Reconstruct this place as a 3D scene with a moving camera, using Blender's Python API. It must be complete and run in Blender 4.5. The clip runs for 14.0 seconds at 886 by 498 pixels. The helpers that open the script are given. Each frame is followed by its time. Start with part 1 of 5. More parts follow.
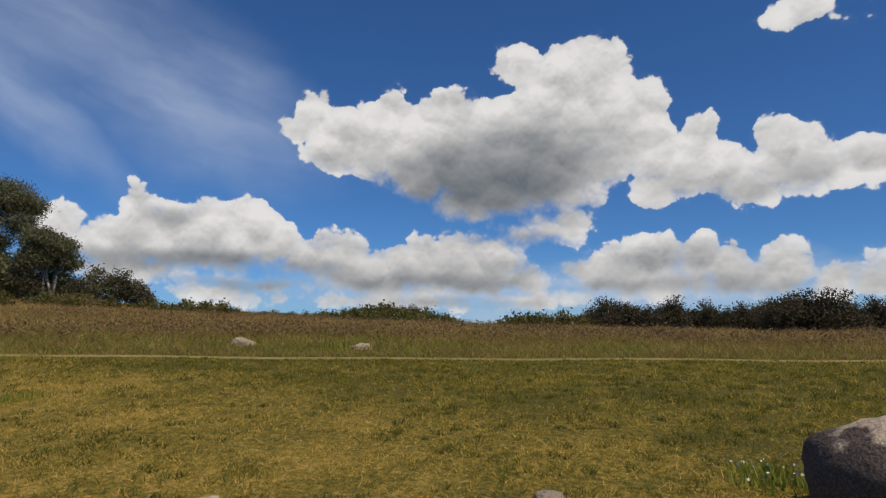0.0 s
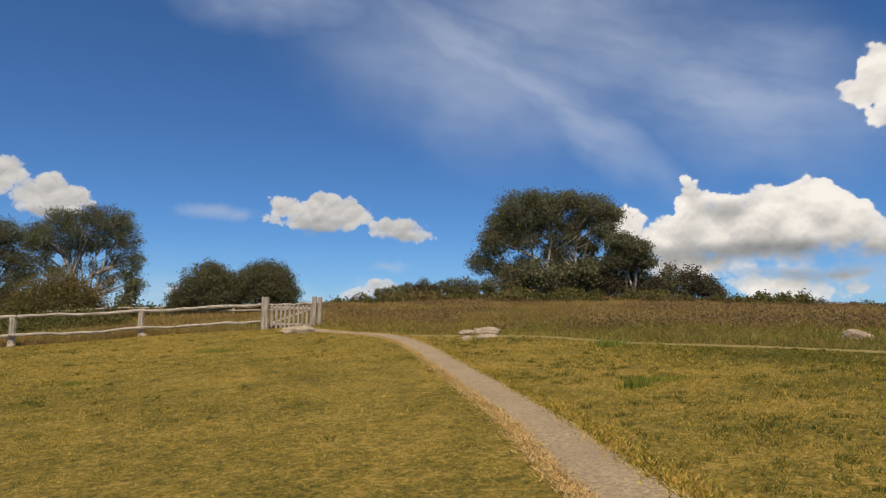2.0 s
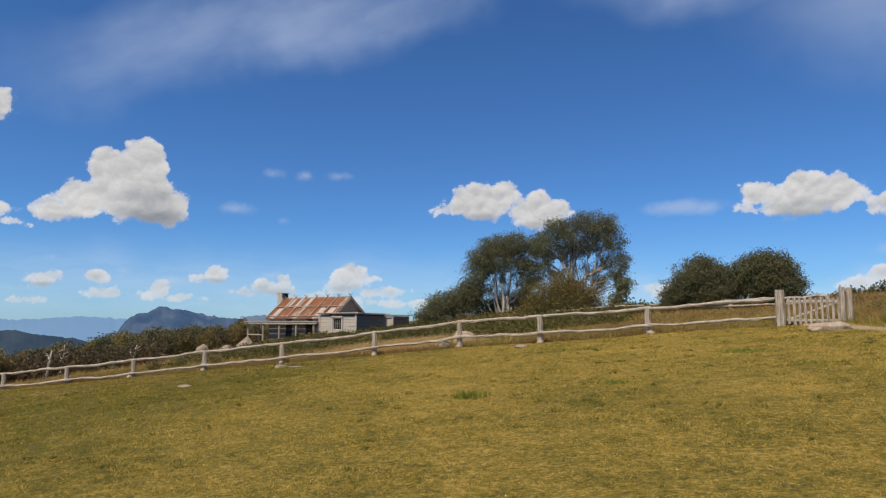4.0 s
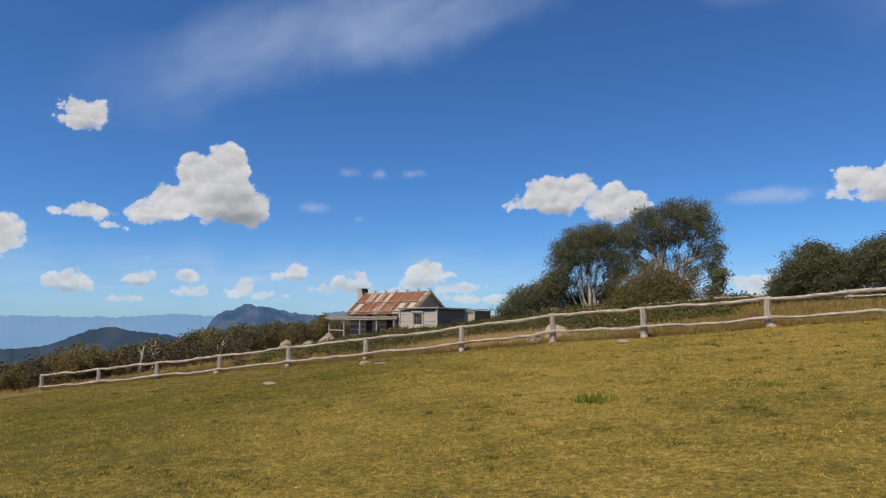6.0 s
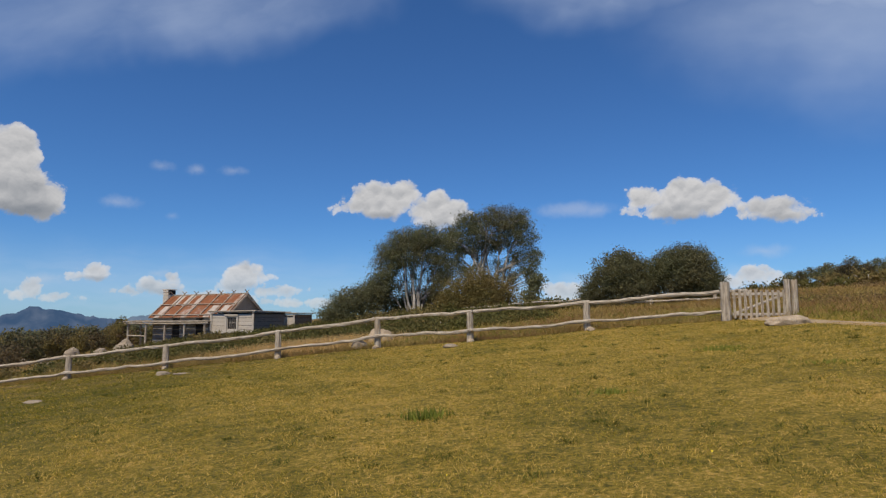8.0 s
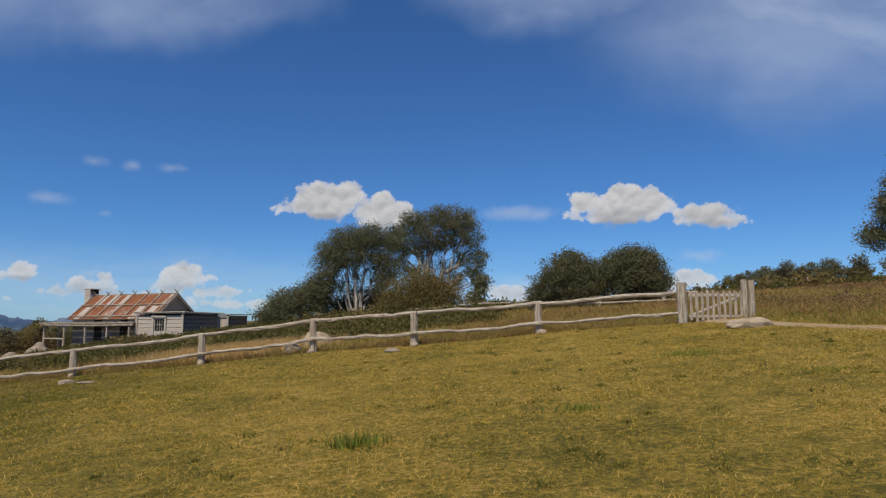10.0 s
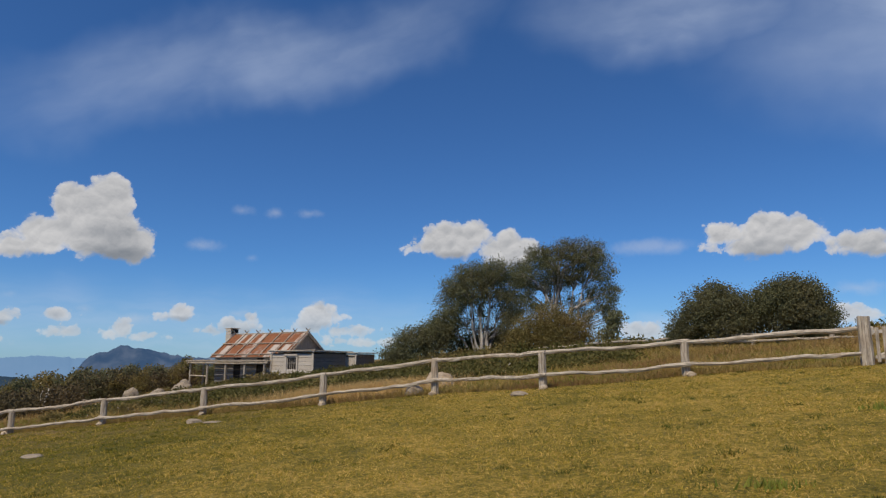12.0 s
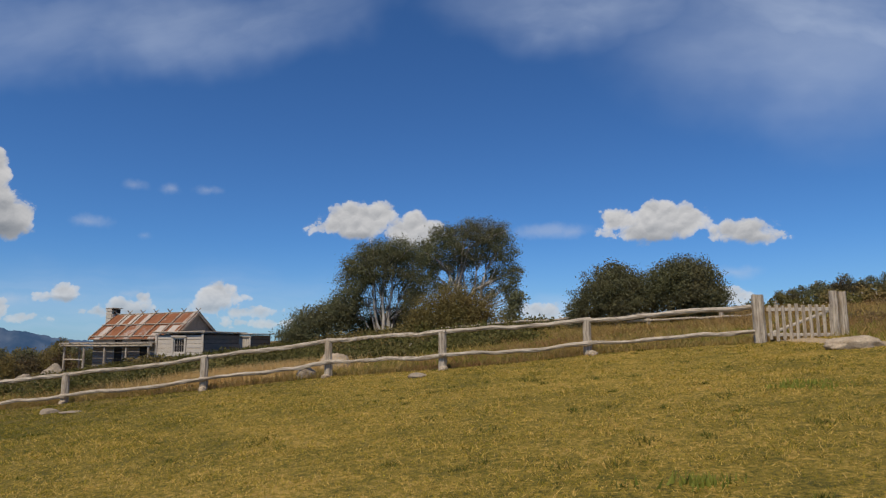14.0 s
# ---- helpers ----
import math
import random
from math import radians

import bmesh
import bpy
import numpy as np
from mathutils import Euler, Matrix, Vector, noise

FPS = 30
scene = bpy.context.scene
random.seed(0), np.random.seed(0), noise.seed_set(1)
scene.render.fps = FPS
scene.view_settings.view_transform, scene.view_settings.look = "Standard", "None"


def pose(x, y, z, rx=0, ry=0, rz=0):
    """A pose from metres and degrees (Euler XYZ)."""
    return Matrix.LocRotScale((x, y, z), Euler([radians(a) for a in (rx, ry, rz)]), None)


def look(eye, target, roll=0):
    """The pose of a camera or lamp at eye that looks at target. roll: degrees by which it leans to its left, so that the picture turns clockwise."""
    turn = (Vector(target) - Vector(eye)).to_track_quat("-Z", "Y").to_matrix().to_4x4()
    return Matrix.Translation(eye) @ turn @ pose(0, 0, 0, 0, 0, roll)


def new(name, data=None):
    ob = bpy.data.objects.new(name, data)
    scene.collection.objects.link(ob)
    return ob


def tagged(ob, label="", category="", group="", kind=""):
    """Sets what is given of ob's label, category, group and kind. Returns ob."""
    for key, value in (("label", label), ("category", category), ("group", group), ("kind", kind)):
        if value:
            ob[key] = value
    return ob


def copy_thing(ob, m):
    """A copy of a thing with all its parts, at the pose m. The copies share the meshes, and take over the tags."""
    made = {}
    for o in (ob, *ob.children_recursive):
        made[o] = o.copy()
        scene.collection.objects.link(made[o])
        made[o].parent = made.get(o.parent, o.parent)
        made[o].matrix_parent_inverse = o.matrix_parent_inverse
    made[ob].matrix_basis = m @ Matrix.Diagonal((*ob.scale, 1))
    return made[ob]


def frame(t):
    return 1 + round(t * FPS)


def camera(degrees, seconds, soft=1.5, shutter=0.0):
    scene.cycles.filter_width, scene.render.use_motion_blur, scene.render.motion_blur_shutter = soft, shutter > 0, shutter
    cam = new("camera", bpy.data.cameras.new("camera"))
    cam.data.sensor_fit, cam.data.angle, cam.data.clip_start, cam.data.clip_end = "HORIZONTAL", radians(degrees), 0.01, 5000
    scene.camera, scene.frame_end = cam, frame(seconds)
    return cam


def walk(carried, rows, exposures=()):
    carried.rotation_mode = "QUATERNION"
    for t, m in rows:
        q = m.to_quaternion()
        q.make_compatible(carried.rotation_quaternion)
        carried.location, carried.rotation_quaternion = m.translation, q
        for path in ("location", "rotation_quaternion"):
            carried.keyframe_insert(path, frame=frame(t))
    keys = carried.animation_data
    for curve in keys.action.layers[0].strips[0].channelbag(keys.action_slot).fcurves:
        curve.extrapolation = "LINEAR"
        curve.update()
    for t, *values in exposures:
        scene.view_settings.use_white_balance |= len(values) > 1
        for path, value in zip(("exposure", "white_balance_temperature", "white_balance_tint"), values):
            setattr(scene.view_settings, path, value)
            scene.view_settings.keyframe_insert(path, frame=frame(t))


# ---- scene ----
# ---- camera ----
def gaze(x, y, z, yaw, pitch, roll):
    """Camera pose: yaw clockwise from +y, pitch up, in degrees."""
    a, b = radians(yaw), radians(pitch)
    way = Vector((math.sin(a) * math.cos(b), math.cos(a) * math.cos(b), math.sin(b)))
    return look((x, y, z), Vector((x, y, z)) + way, roll)


EXPOSURES = [(0.0, -0.38, 6500, 10), (0.5, -0.36, 6550, 10), (1.0, -0.24, 6850, 10), (1.5, -0.24, 7000, 10), (2.0, -0.12, 7000, 10), (2.5, -0.04, 6950, 10),
             (3.0, 0.0, 6850, 10), (4.2, 0.0, 6600, 10), (6.3, 0.0, 6500, 10), (7.0, 0.0, 6520, 10), (7.5, -0.08, 6540, 10), (8.2, -0.17, 6550, 10), (10.3, -0.21, 6500, 10), (14.0, -0.23, 6500, 10)]
cam = camera(68.05, 14.0, soft=1.3)
walk(cam, [
    (0.0, gaze(1.07, -1.34, 0.06, 74.13, 7.82, 0.06)),
    (0.5, gaze(1.05, -1.30, 0.05, 68.12, 8.16, 0.23)),
    (1.0, gaze(0.95, -1.19, 0.04, 56.17, 9.16, 0.42)),
    (1.5, gaze(0.70, -0.94, 0.04, 41.05, 8.42, 0.55)),
    (2.0, gaze(0.45, -0.65, -0.03, 27.75, 6.99, 0.67)),
    (2.5, gaze(0.28, -0.28, -0.02, 14.70, 6.19, 0.54)),
    (3.0, gaze(0.00, -0.00, -0.00, 3.66, 6.10, 0.42)),
    (3.5, gaze(-0.31, 0.34, 0.01, -4.74, 6.15, 0.30)),
    (4.0, gaze(-0.52, 0.78, 0.00, -11.99, 6.36, 0.18)),
    (4.2, gaze(-0.66, 0.94, -0.00, -14.34, 6.44, 0.13)),
    (5.0, gaze(-1.08, 1.63, -0.03, -18.30, 6.45, 0.00)),
    (5.7, gaze(-1.43, 2.16, -0.06, -18.90, 6.10, -0.10)),
    (6.3, gaze(-1.70, 2.61, -0.09, -16.91, 5.83, -0.23)),
    (6.5, gaze(-1.73, 2.78, -0.11, -15.08, 5.82, -0.24)),
    (7.0, gaze(-1.87, 3.25, -0.10, -9.97, 5.18, -0.18)),
    (7.5, gaze(-2.01, 3.71, -0.10, -6.29, 5.19, -0.23)),
    (8.0, gaze(-1.98, 4.19, -0.08, -3.17, 6.25, -0.22)),
    (8.2, gaze(-1.99, 4.38, -0.06, -1.37, 6.52, -0.19)),
    (8.8, gaze(-1.97, 4.98, -0.07, 1.60, 6.60, -0.17)),
    (9.4, gaze(-1.98, 5.56, -0.08, 2.80, 6.50, -0.17)),
    (9.9, gaze(-2.00, 6.04, -0.08, 2.00, 6.40, -0.17)),
    (10.3, gaze(-2.01, 6.42, -0.07, 0.44, 6.62, -0.17)),
    (10.5, gaze(-1.96, 6.59, -0.07, -0.52, 7.11, -0.17)),
    (11.0, gaze(-1.92, 7.02, -0.03, -2.33, 8.93, -0.06)),
    (11.5, gaze(-2.05, 7.42, -0.00, -4.47, 9.97, 0.09)),
    (12.0, gaze(-2.01, 7.82, -0.01, -9.40, 9.69, 0.06)),
    (12.5, gaze(-2.09, 8.21, -0.02, -13.33, 9.53, 0.07)),
    (13.0, gaze(-2.21, 8.59, -0.01, -14.26, 9.72, -0.10)),
    (13.5, gaze(-2.07, 8.94, -0.01, -10.79, 8.72, -0.24)),
    (14.0, gaze(-1.94, 9.29, -0.04, -1.09, 8.05, -0.30)),
], exposures=EXPOSURES)

# ---- node helpers ----
def node(tree, kind, **inputs):
    """Add a node and set or link its inputs (i0, i1 ... by index, or by name)."""
    n = tree.nodes.new(kind)
    for key, value in inputs.items():
        sock = n.inputs[int(key[1:])] if key[0] == "i" and key[1:].isdigit() else n.inputs[key.replace("_", " ")]
        if isinstance(value, bpy.types.NodeSocket):
            tree.links.new(value, sock)
        else:
            sock.default_value = value
    return n


def calc(tree, op, a, b=0.0, c=0.0, clamp=False):
    n = node(tree, "ShaderNodeMath", i0=a)
    n.operation, n.use_clamp = op, clamp
    for k, v in ((1, b), (2, c)):
        if isinstance(v, bpy.types.NodeSocket):
            tree.links.new(v, n.inputs[k])
        else:
            n.inputs[k].default_value = v
    return n.outputs[0]


def vec(tree, op, a, b=None, c=None):
    n = node(tree, "ShaderNodeVectorMath", i0=a)
    n.operation = op
    for k, v in ((1, b), (2, c)):
        if isinstance(v, bpy.types.NodeSocket):
            tree.links.new(v, n.inputs[k])
        elif v is not None:
            n.inputs[k].default_value = v
    return n.outputs["Value"] if op in ("LENGTH", "DOT_PRODUCT", "DISTANCE") else n.outputs[0]


def ramp(tree, value, lo, hi, a=0.0, b=1.0, smooth=True):
    n = node(tree, "ShaderNodeMapRange")
    n.interpolation_type = "SMOOTHSTEP" if smooth else "LINEAR"
    tree.links.new(value, n.inputs[0])
    for k, v in zip((1, 2, 3, 4), (lo, hi, a, b)):
        n.inputs[k].default_value = v
    return n.outputs[0]


def blend(tree, fac, a, b, mode="MIX"):
    n = node(tree, "ShaderNodeMix")
    n.data_type, n.blend_type = "RGBA", mode
    for sock, v in ((n.inputs[0], fac), (n.inputs[6], a), (n.inputs[7], b)):
        if isinstance(v, bpy.types.NodeSocket):
            tree.links.new(v, sock)
        elif isinstance(v, tuple):
            sock.default_value = (*v[:3], 1)
        else:
            sock.default_value = v
    return n.outputs[2]


def fbm(tree, vector, scale, detail=4.0, rough=0.55, out="Fac"):
    n = node(tree, "ShaderNodeTexNoise", Scale=scale, Detail=detail, Roughness=rough)
    tree.links.new(vector, n.inputs["Vector"])
    return n.outputs["Fac" if out == "Fac" else "Color"]


CLOUD_LIT, CLOUD_SHADE, SKY_TINT = (9.9, 9.65, 9.4), (1.5, 1.75, 2.05), (0.44, 0.79, 1.17)

# ---- world: sky, cumulus and cirrus ----
SUN_AZ, SUN_EL = 208.5, 57.0
world = bpy.data.worlds.new("sky")
scene.world = world
world.use_nodes = True
W = world.node_tree
W.nodes.clear()
way = node(W, "ShaderNodeTexCoord").outputs["Generated"]
dome = node(W, "ShaderNodeTexSky")
dome.sky_type, dome.sun_disc, dome.sun_elevation, dome.sun_rotation = "NISHITA", False, radians(SUN_EL), radians(SUN_AZ)
dome.altitude, dome.air_density, dome.dust_density, dome.ozone_density = 1600, 1.0, 0.6, 3.0
sky = dome.outputs[0]
axis = node(W, "ShaderNodeSeparateXYZ", i0=way).outputs
bearing = calc(W, "MULTIPLY", calc(W, "ARCTAN2", axis[0], axis[1]), 57.2958)
rise = calc(W, "MULTIPLY", calc(W, "ARCSINE", axis[2]), 57.2958)
spot = node(W, "ShaderNodeCombineXYZ", i0=bearing, i1=rise).outputs[0]
billow = vec(W, "SUBTRACT", fbm(W, way, 9.0, 3.0, 0.5, "Color"), (0.5, 0.5, 0.5))
curl = vec(W, "SUBTRACT", fbm(W, way, 26.0, 4.0, 0.5, "Color"), (0.5, 0.5, 0.5))
drift = vec(W, "MULTIPLY_ADD", curl, (1.0, 0.8, 0.0), spot)
bent = vec(W, "MULTIPLY_ADD", billow, (1.5, 1.2, 0.0), drift)
state = {"edge": None, "grey": None, "meld": 0.5, "from": bent}


def ratio(source, az, el, wide, high):
    """Distance from the centre of an oval, 1 on its rim."""
    return vec(W, "LENGTH", vec(W, "MULTIPLY_ADD", source, (1 / wide, 1 / high, 0), (-az / wide, -el / high, 0)))


def puff(az, el, wide, high):
    """One lobe of a cumulus cloud: bearing and height of its centre, half width and half height, in degrees."""
    m = min(wide, high)
    d = calc(W, "MULTIPLY_ADD", ratio(state["from"], az, el, wide, high), m, -m)
    state["edge"] = d if state["edge"] is None else calc(W, "SMOOTH_MIN", state["edge"], d, state["meld"])


def gloom(az, el, wide, high, depth):
    """A grey hollow or base inside a cloud, where the sun does not reach."""
    g = ramp(W, ratio(state["from"], az, el, wide * 1.2, high * 1.2), 1.15, 0.2, 1.0, 1.0 - depth)
    state["grey"] = g if state["grey"] is None else calc(W, "MULTIPLY", state["grey"], g)


def start(source, meld):
    state.update({"edge": None, "grey": None, "meld": meld, "from": source})


def lobes(source, scale, detail):
    """Rounded, cauliflower-like lobes: low in the middle of each cell."""
    n = node(W, "ShaderNodeTexVoronoi", Scale=scale, Detail=detail, Roughness=0.5, Lacunarity=2.3)
    n.normalize = True
    W.links.new(source, n.inputs["Vector"])
    return n.outputs["Distance"]


ruffled = vec(W, "MULTIPLY_ADD", curl, (0.025, 0.025, 0.025), way)
mottle = calc(W, "SUBTRACT", fbm(W, way, 40.0, 6.0, 0.62), 0.5)


def cumulus(big, small, bulge, relief, crispness, body, rag, dim):
    """Cover and colour of the clouds of one size: lobes of two sizes at the rim, white tops, soft grey bases."""
    coarse, fine = lobes(ruffled, big, 0.0), lobes(ruffled, small, 1.0)
    shift = (-0.05 / big, 0.0, 0.30 / big)
    over = lobes(vec(W, "ADD", ruffled, shift), big, 0.0)
    over_fine = lobes(vec(W, "ADD", ruffled, (-0.05 / small, 0.0, 0.30 / small)), small, 1.0)
    edge = calc(W, "MULTIPLY_ADD", calc(W, "SUBTRACT", coarse, 0.30), 4.6 * bulge * rag, state["edge"])
    edge = calc(W, "MULTIPLY_ADD", calc(W, "SUBTRACT", fine, 0.27), 2.6 * bulge * rag, edge)
    edge = calc(W, "MULTIPLY_ADD", mottle, 0.6 * bulge, edge)
    puffed = calc(W, "MULTIPLY_ADD", calc(W, "SUBTRACT", over, coarse), relief, calc(W, "MULTIPLY", calc(W, "SUBTRACT", over_fine, fine), relief * 0.35))
    bands = calc(W, "SUBTRACT", fbm(W, vec(W, "MULTIPLY", spot, (0.10, 0.42, 0.0)), 1.0, 4.0, 0.55), 0.5)
    puffed = calc(W, "MULTIPLY_ADD", bands, relief * 0.5, puffed)
    rim = ramp(W, edge, -2.2 * bulge, -0.1 * bulge, 0.0, 0.16)
    light = calc(W, "ADD", calc(W, "ADD", puffed, rim), calc(W, "MULTIPLY_ADD", mottle, 0.22, body))
    light = calc(W, "MULTIPLY_ADD", light, calc(W, "MULTIPLY_ADD", state["grey"], 0.86, 0.14), calc(W, "MULTIPLY", puffed, 0.15), clamp=True)
    crisp, vague = ramp(W, edge, 0.14 * bulge, -0.22 * bulge), ramp(W, edge, 0.6 * bulge, -1.5 * bulge)
    sharp = calc(W, "MULTIPLY", ramp(W, state["grey"], 0.55, 0.95), crispness)
    shown = calc(W, "MULTIPLY_ADD", calc(W, "SUBTRACT", crisp, vague), sharp, vague)
    return shown, blend(W, ramp(W, light, 0.06, 1.0, smooth=False), CLOUD_SHADE, tuple(c * dim for c in CLOUD_LIT))


# the tall cumulus over the heath, and the bank along the horizon
start(bent, 0.5)
puff(87.3, 22.0, 4.0, 3.95)
puff(84.4, 20.9, 2.99, 3.22)
puff(80.4, 23.1, 2.3, 1.92)
puff(91.3, 18.5, 2.8, 2.82)
puff(92.8, 15.8, 2.51, 2.75)
puff(85.0, 17.3, 8.31, 5.17)
puff(69.7, 19.7, 1.94, 2.35)
puff(74.4, 18.6, 3.83, 2.47)
puff(77.3, 19.8, 1.13, 1.51)
puff(70.9, 17.4, 6.58, 3.59)
puff(65.8, 17.0, 3.99, 2.66)
puff(62.8, 19.0, 2.22, 1.96)
puff(63.4, 20.5, 0.99, 0.78)
puff(61.1, 17.8, 1.94, 1.4)
puff(64.9, 15.9, 3.71, 1.62)
puff(77.5, 14.7, 9.5, 3.01)
puff(78.0, 12.5, 5.5, 2.05)
puff(82.9, 13.4, 6.39, 2.32)
puff(96.0, 16.0, 1.97, 2.11)
puff(96.5, 13.7, 4.33, 2.53)
puff(102.4, 15.0, 2.57, 2.35)
puff(102.7, 13.4, 3.71, 2.66)
puff(99.8, 11.9, 3.28, 1.46)
puff(92.9, 12.6, 3.16, 1.62)
puff(107.8, 13.0, 2.18, 1.84)
puff(105.3, 12.5, 1.85, 1.68)
puff(85.3, 10.0, 1.93, 1.16)
puff(84.8, 9.4, 3.28, 1.26)
puff(81.1, 9.0, 2.95, 0.98)
puff(105.1, 24.6, 3.47, 1.16)
puff(106.6, 23.4, 1.42, 0.7)
puff(43.6, 8.7, 1.78, 1.87)
puff(49.1, 10.1, 1.73, 2.05)
puff(51.2, 9.1, 2.97, 2.04)
puff(54.2, 9.4, 2.43, 2.22)
puff(57.2, 9.9, 3.03, 2.22)
puff(47.2, 7.7, 4.75, 2.02)
puff(53.4, 7.6, 7.18, 2.12)
puff(59.3, 8.1, 2.79, 2.0)
puff(65.6, 7.1, 2.14, 2.24)
puff(63.1, 6.7, 3.59, 1.74)
puff(70.0, 5.8, 4.67, 2.21)
puff(67.0, 5.4, 5.83, 1.76)
puff(72.5, 7.4, 1.99, 1.77)
puff(74.9, 7.4, 2.73, 1.87)
puff(78.1, 6.8, 3.36, 2.16)
puff(74.9, 5.4, 6.65, 2.17)
puff(81.3, 5.3, 2.92, 1.47)
puff(89.0, 6.3, 2.69, 2.0)
puff(92.2, 6.5, 2.69, 2.44)
puff(95.3, 6.2, 2.59, 2.11)
puff(97.8, 5.5, 2.08, 1.98)
puff(101.6, 5.7, 1.95, 2.1)
puff(99.8, 4.8, 3.82, 1.51)
puff(92.1, 4.8, 7.14, 1.59)
puff(105.3, 4.5, 1.81, 1.51)
puff(107.6, 4.1, 2.41, 1.48)
puff(86.4, 5.7, 2.84, 1.16)
puff(54.9, 3.8, 4.18, 1.02)
puff(60.4, 3.5, 6.03, 0.71)
puff(72.0, 4.0, 1.08, 0.98)
puff(71.0, 3.1, 6.36, 0.73)
puff(81.3, 3.3, 5.32, 0.78)
puff(48.5, 5.4, 4.43, 1.42)
puff(77.0, 16.5, 6.5, 3.0)
puff(60.0, 4.4, 8.0, 0.8)
puff(66.0, 3.2, 9.0, 0.8)
puff(118.0, 14.0, 7.0, 3.0)
puff(116.0, 6.0, 9.0, 2.0)
gloom(78.5, 13.0, 9.93, 3.9, 0.95)
gloom(82.5, 16.0, 9.37, 3.34, 0.6)
gloom(72.9, 14.5, 5.55, 2.19, 0.5)
gloom(99.8, 12.2, 3.89, 1.5, 0.4)
gloom(103.8, 12.7, 2.29, 1.87, 0.35)
gloom(93.6, 12.8, 2.92, 1.57, 0.35)
gloom(66.1, 15.3, 3.73, 1.25, 0.3)
gloom(81.4, 8.5, 4.66, 0.88, 0.5)
gloom(50.7, 10.0, 2.96, 0.9, 0.45)
gloom(46.9, 6.3, 4.71, 1.05, 0.55)
gloom(53.5, 6.4, 8.24, 1.02, 0.7)
gloom(61.3, 5.7, 4.23, 0.86, 0.5)
gloom(57.6, 4.6, 4.99, 0.61, 0.6)
gloom(70.0, 4.8, 5.88, 0.88, 0.55)
gloom(77.9, 4.8, 4.91, 0.98, 0.6)
gloom(75.4, 3.1, 5.89, 0.54, 0.5)
gloom(89.4, 4.5, 4.59, 0.76, 0.4)
gloom(96.0, 4.4, 5.1, 0.91, 0.5)
gloom(102.1, 3.8, 3.85, 0.69, 0.45)
gloom(90.8, 6.6, 2.73, 0.94, 0.3)
gloom(65.1, 5.8, 2.9, 0.78, 0.4)
gloom(76.0, 5.0, 48.0, 3.4, 0.34)
heap_cover, heap_colour = cumulus(19.0, 52.0, 0.62, 1.05, 0.85, 0.82, 0.9, 1.0)

# small fair-weather cumulus
start(vec(W, "MULTIPLY_ADD", billow, (0.4, 0.3, 0.0), vec(W, "MULTIPLY_ADD", curl, (0.5, 0.35, 0.0), spot)), 0.22)
puff(-37.0, 12.3, 1.82, 2.26)
puff(-39.3, 11.6, 1.75, 2.05)
puff(-37.6, 10.0, 3.42, 2.18)
puff(-35.4, 9.2, 1.98, 1.66)
puff(-41.1, 9.5, 1.94, 1.5)
puff(-42.6, 8.4, 2.43, 0.87)
puff(-47.2, 8.2, 1.61, 0.58)
puff(-48.7, 8.1, 1.04, 0.41)
puff(-45.3, 7.2, 0.74, 0.26)
puff(-47.6, 15.6, 1.81, 1.05)
puff(-48.4, 15.1, 1.2, 0.72)
puff(-46.7, 15.4, 1.18, 0.65)
puff(-8.6, 10.4, 2.86, 1.66)
puff(-6.6, 11.1, 1.37, 1.06)
puff(-10.7, 9.8, 2.08, 0.64)
puff(-3.5, 9.5, 2.63, 1.54)
puff(-3.7, 10.7, 1.06, 0.72)
puff(17.3, 10.3, 1.98, 1.38)
puff(19.5, 9.9, 1.96, 1.27)
puff(14.1, 10.2, 1.46, 1.08)
puff(16.5, 9.0, 3.63, 0.93)
puff(23.7, 8.6, 2.31, 1.1)
puff(25.2, 8.1, 1.74, 0.56)
puff(-31.2, 3.9, 1.28, 0.71)
puff(-31.6, 3.5, 1.45, 0.43)
puff(-43.4, 3.2, 1.23, 0.56)
puff(-48.4, 2.8, 1.65, 0.99)
puff(-39.9, 3.4, 1.14, 0.49)
puff(-35.4, 2.6, 0.95, 0.65)
puff(-36.2, 2.1, 0.94, 0.37)
puff(-39.0, 2.1, 1.56, 0.4)
puff(-33.4, 1.9, 1.24, 0.37)
puff(-44.8, 1.5, 1.19, 0.21)
puff(-28.8, 2.4, 1.49, 0.43)
puff(-26.5, 2.9, 1.66, 0.72)
puff(-25.7, 3.5, 0.67, 0.58)
puff(-20.1, 3.8, 1.67, 1.23)
puff(-20.8, 3.0, 1.47, 0.88)
puff(-18.9, 3.8, 0.98, 0.39)
puff(-17.5, 2.5, 1.87, 0.44)
puff(-22.6, 2.1, 3.14, 0.39)
puff(-16.0, 1.6, 3.2, 0.39)
puff(6.8, 2.7, 2.12, 0.59)
puff(7.4, 2.3, 2.14, 0.72)
puff(22.4, 3.5, 2.01, 0.76)
puff(20.4, 3.0, 1.49, 0.45)
puff(-55.0, 6.0, 4.0, 2.0)
gloom(-35.8, 8.0, 3.05, 0.83, 0.75)
gloom(-36.5, 9.5, 2.6, 1.56, 0.35)
gloom(-42.4, 7.8, 2.36, 0.44, 0.35)
gloom(-47.5, 14.7, 1.62, 0.41, 0.4)
gloom(-8.6, 9.0, 2.95, 0.49, 0.5)
gloom(-3.5, 8.3, 2.39, 0.48, 0.45)
gloom(16.7, 8.0, 3.3, 0.65, 0.65)
gloom(17.4, 8.9, 2.63, 0.74, 0.3)
gloom(23.9, 7.8, 2.37, 0.44, 0.45)
gloom(-31.1, 3.3, 1.37, 0.28, 0.5)
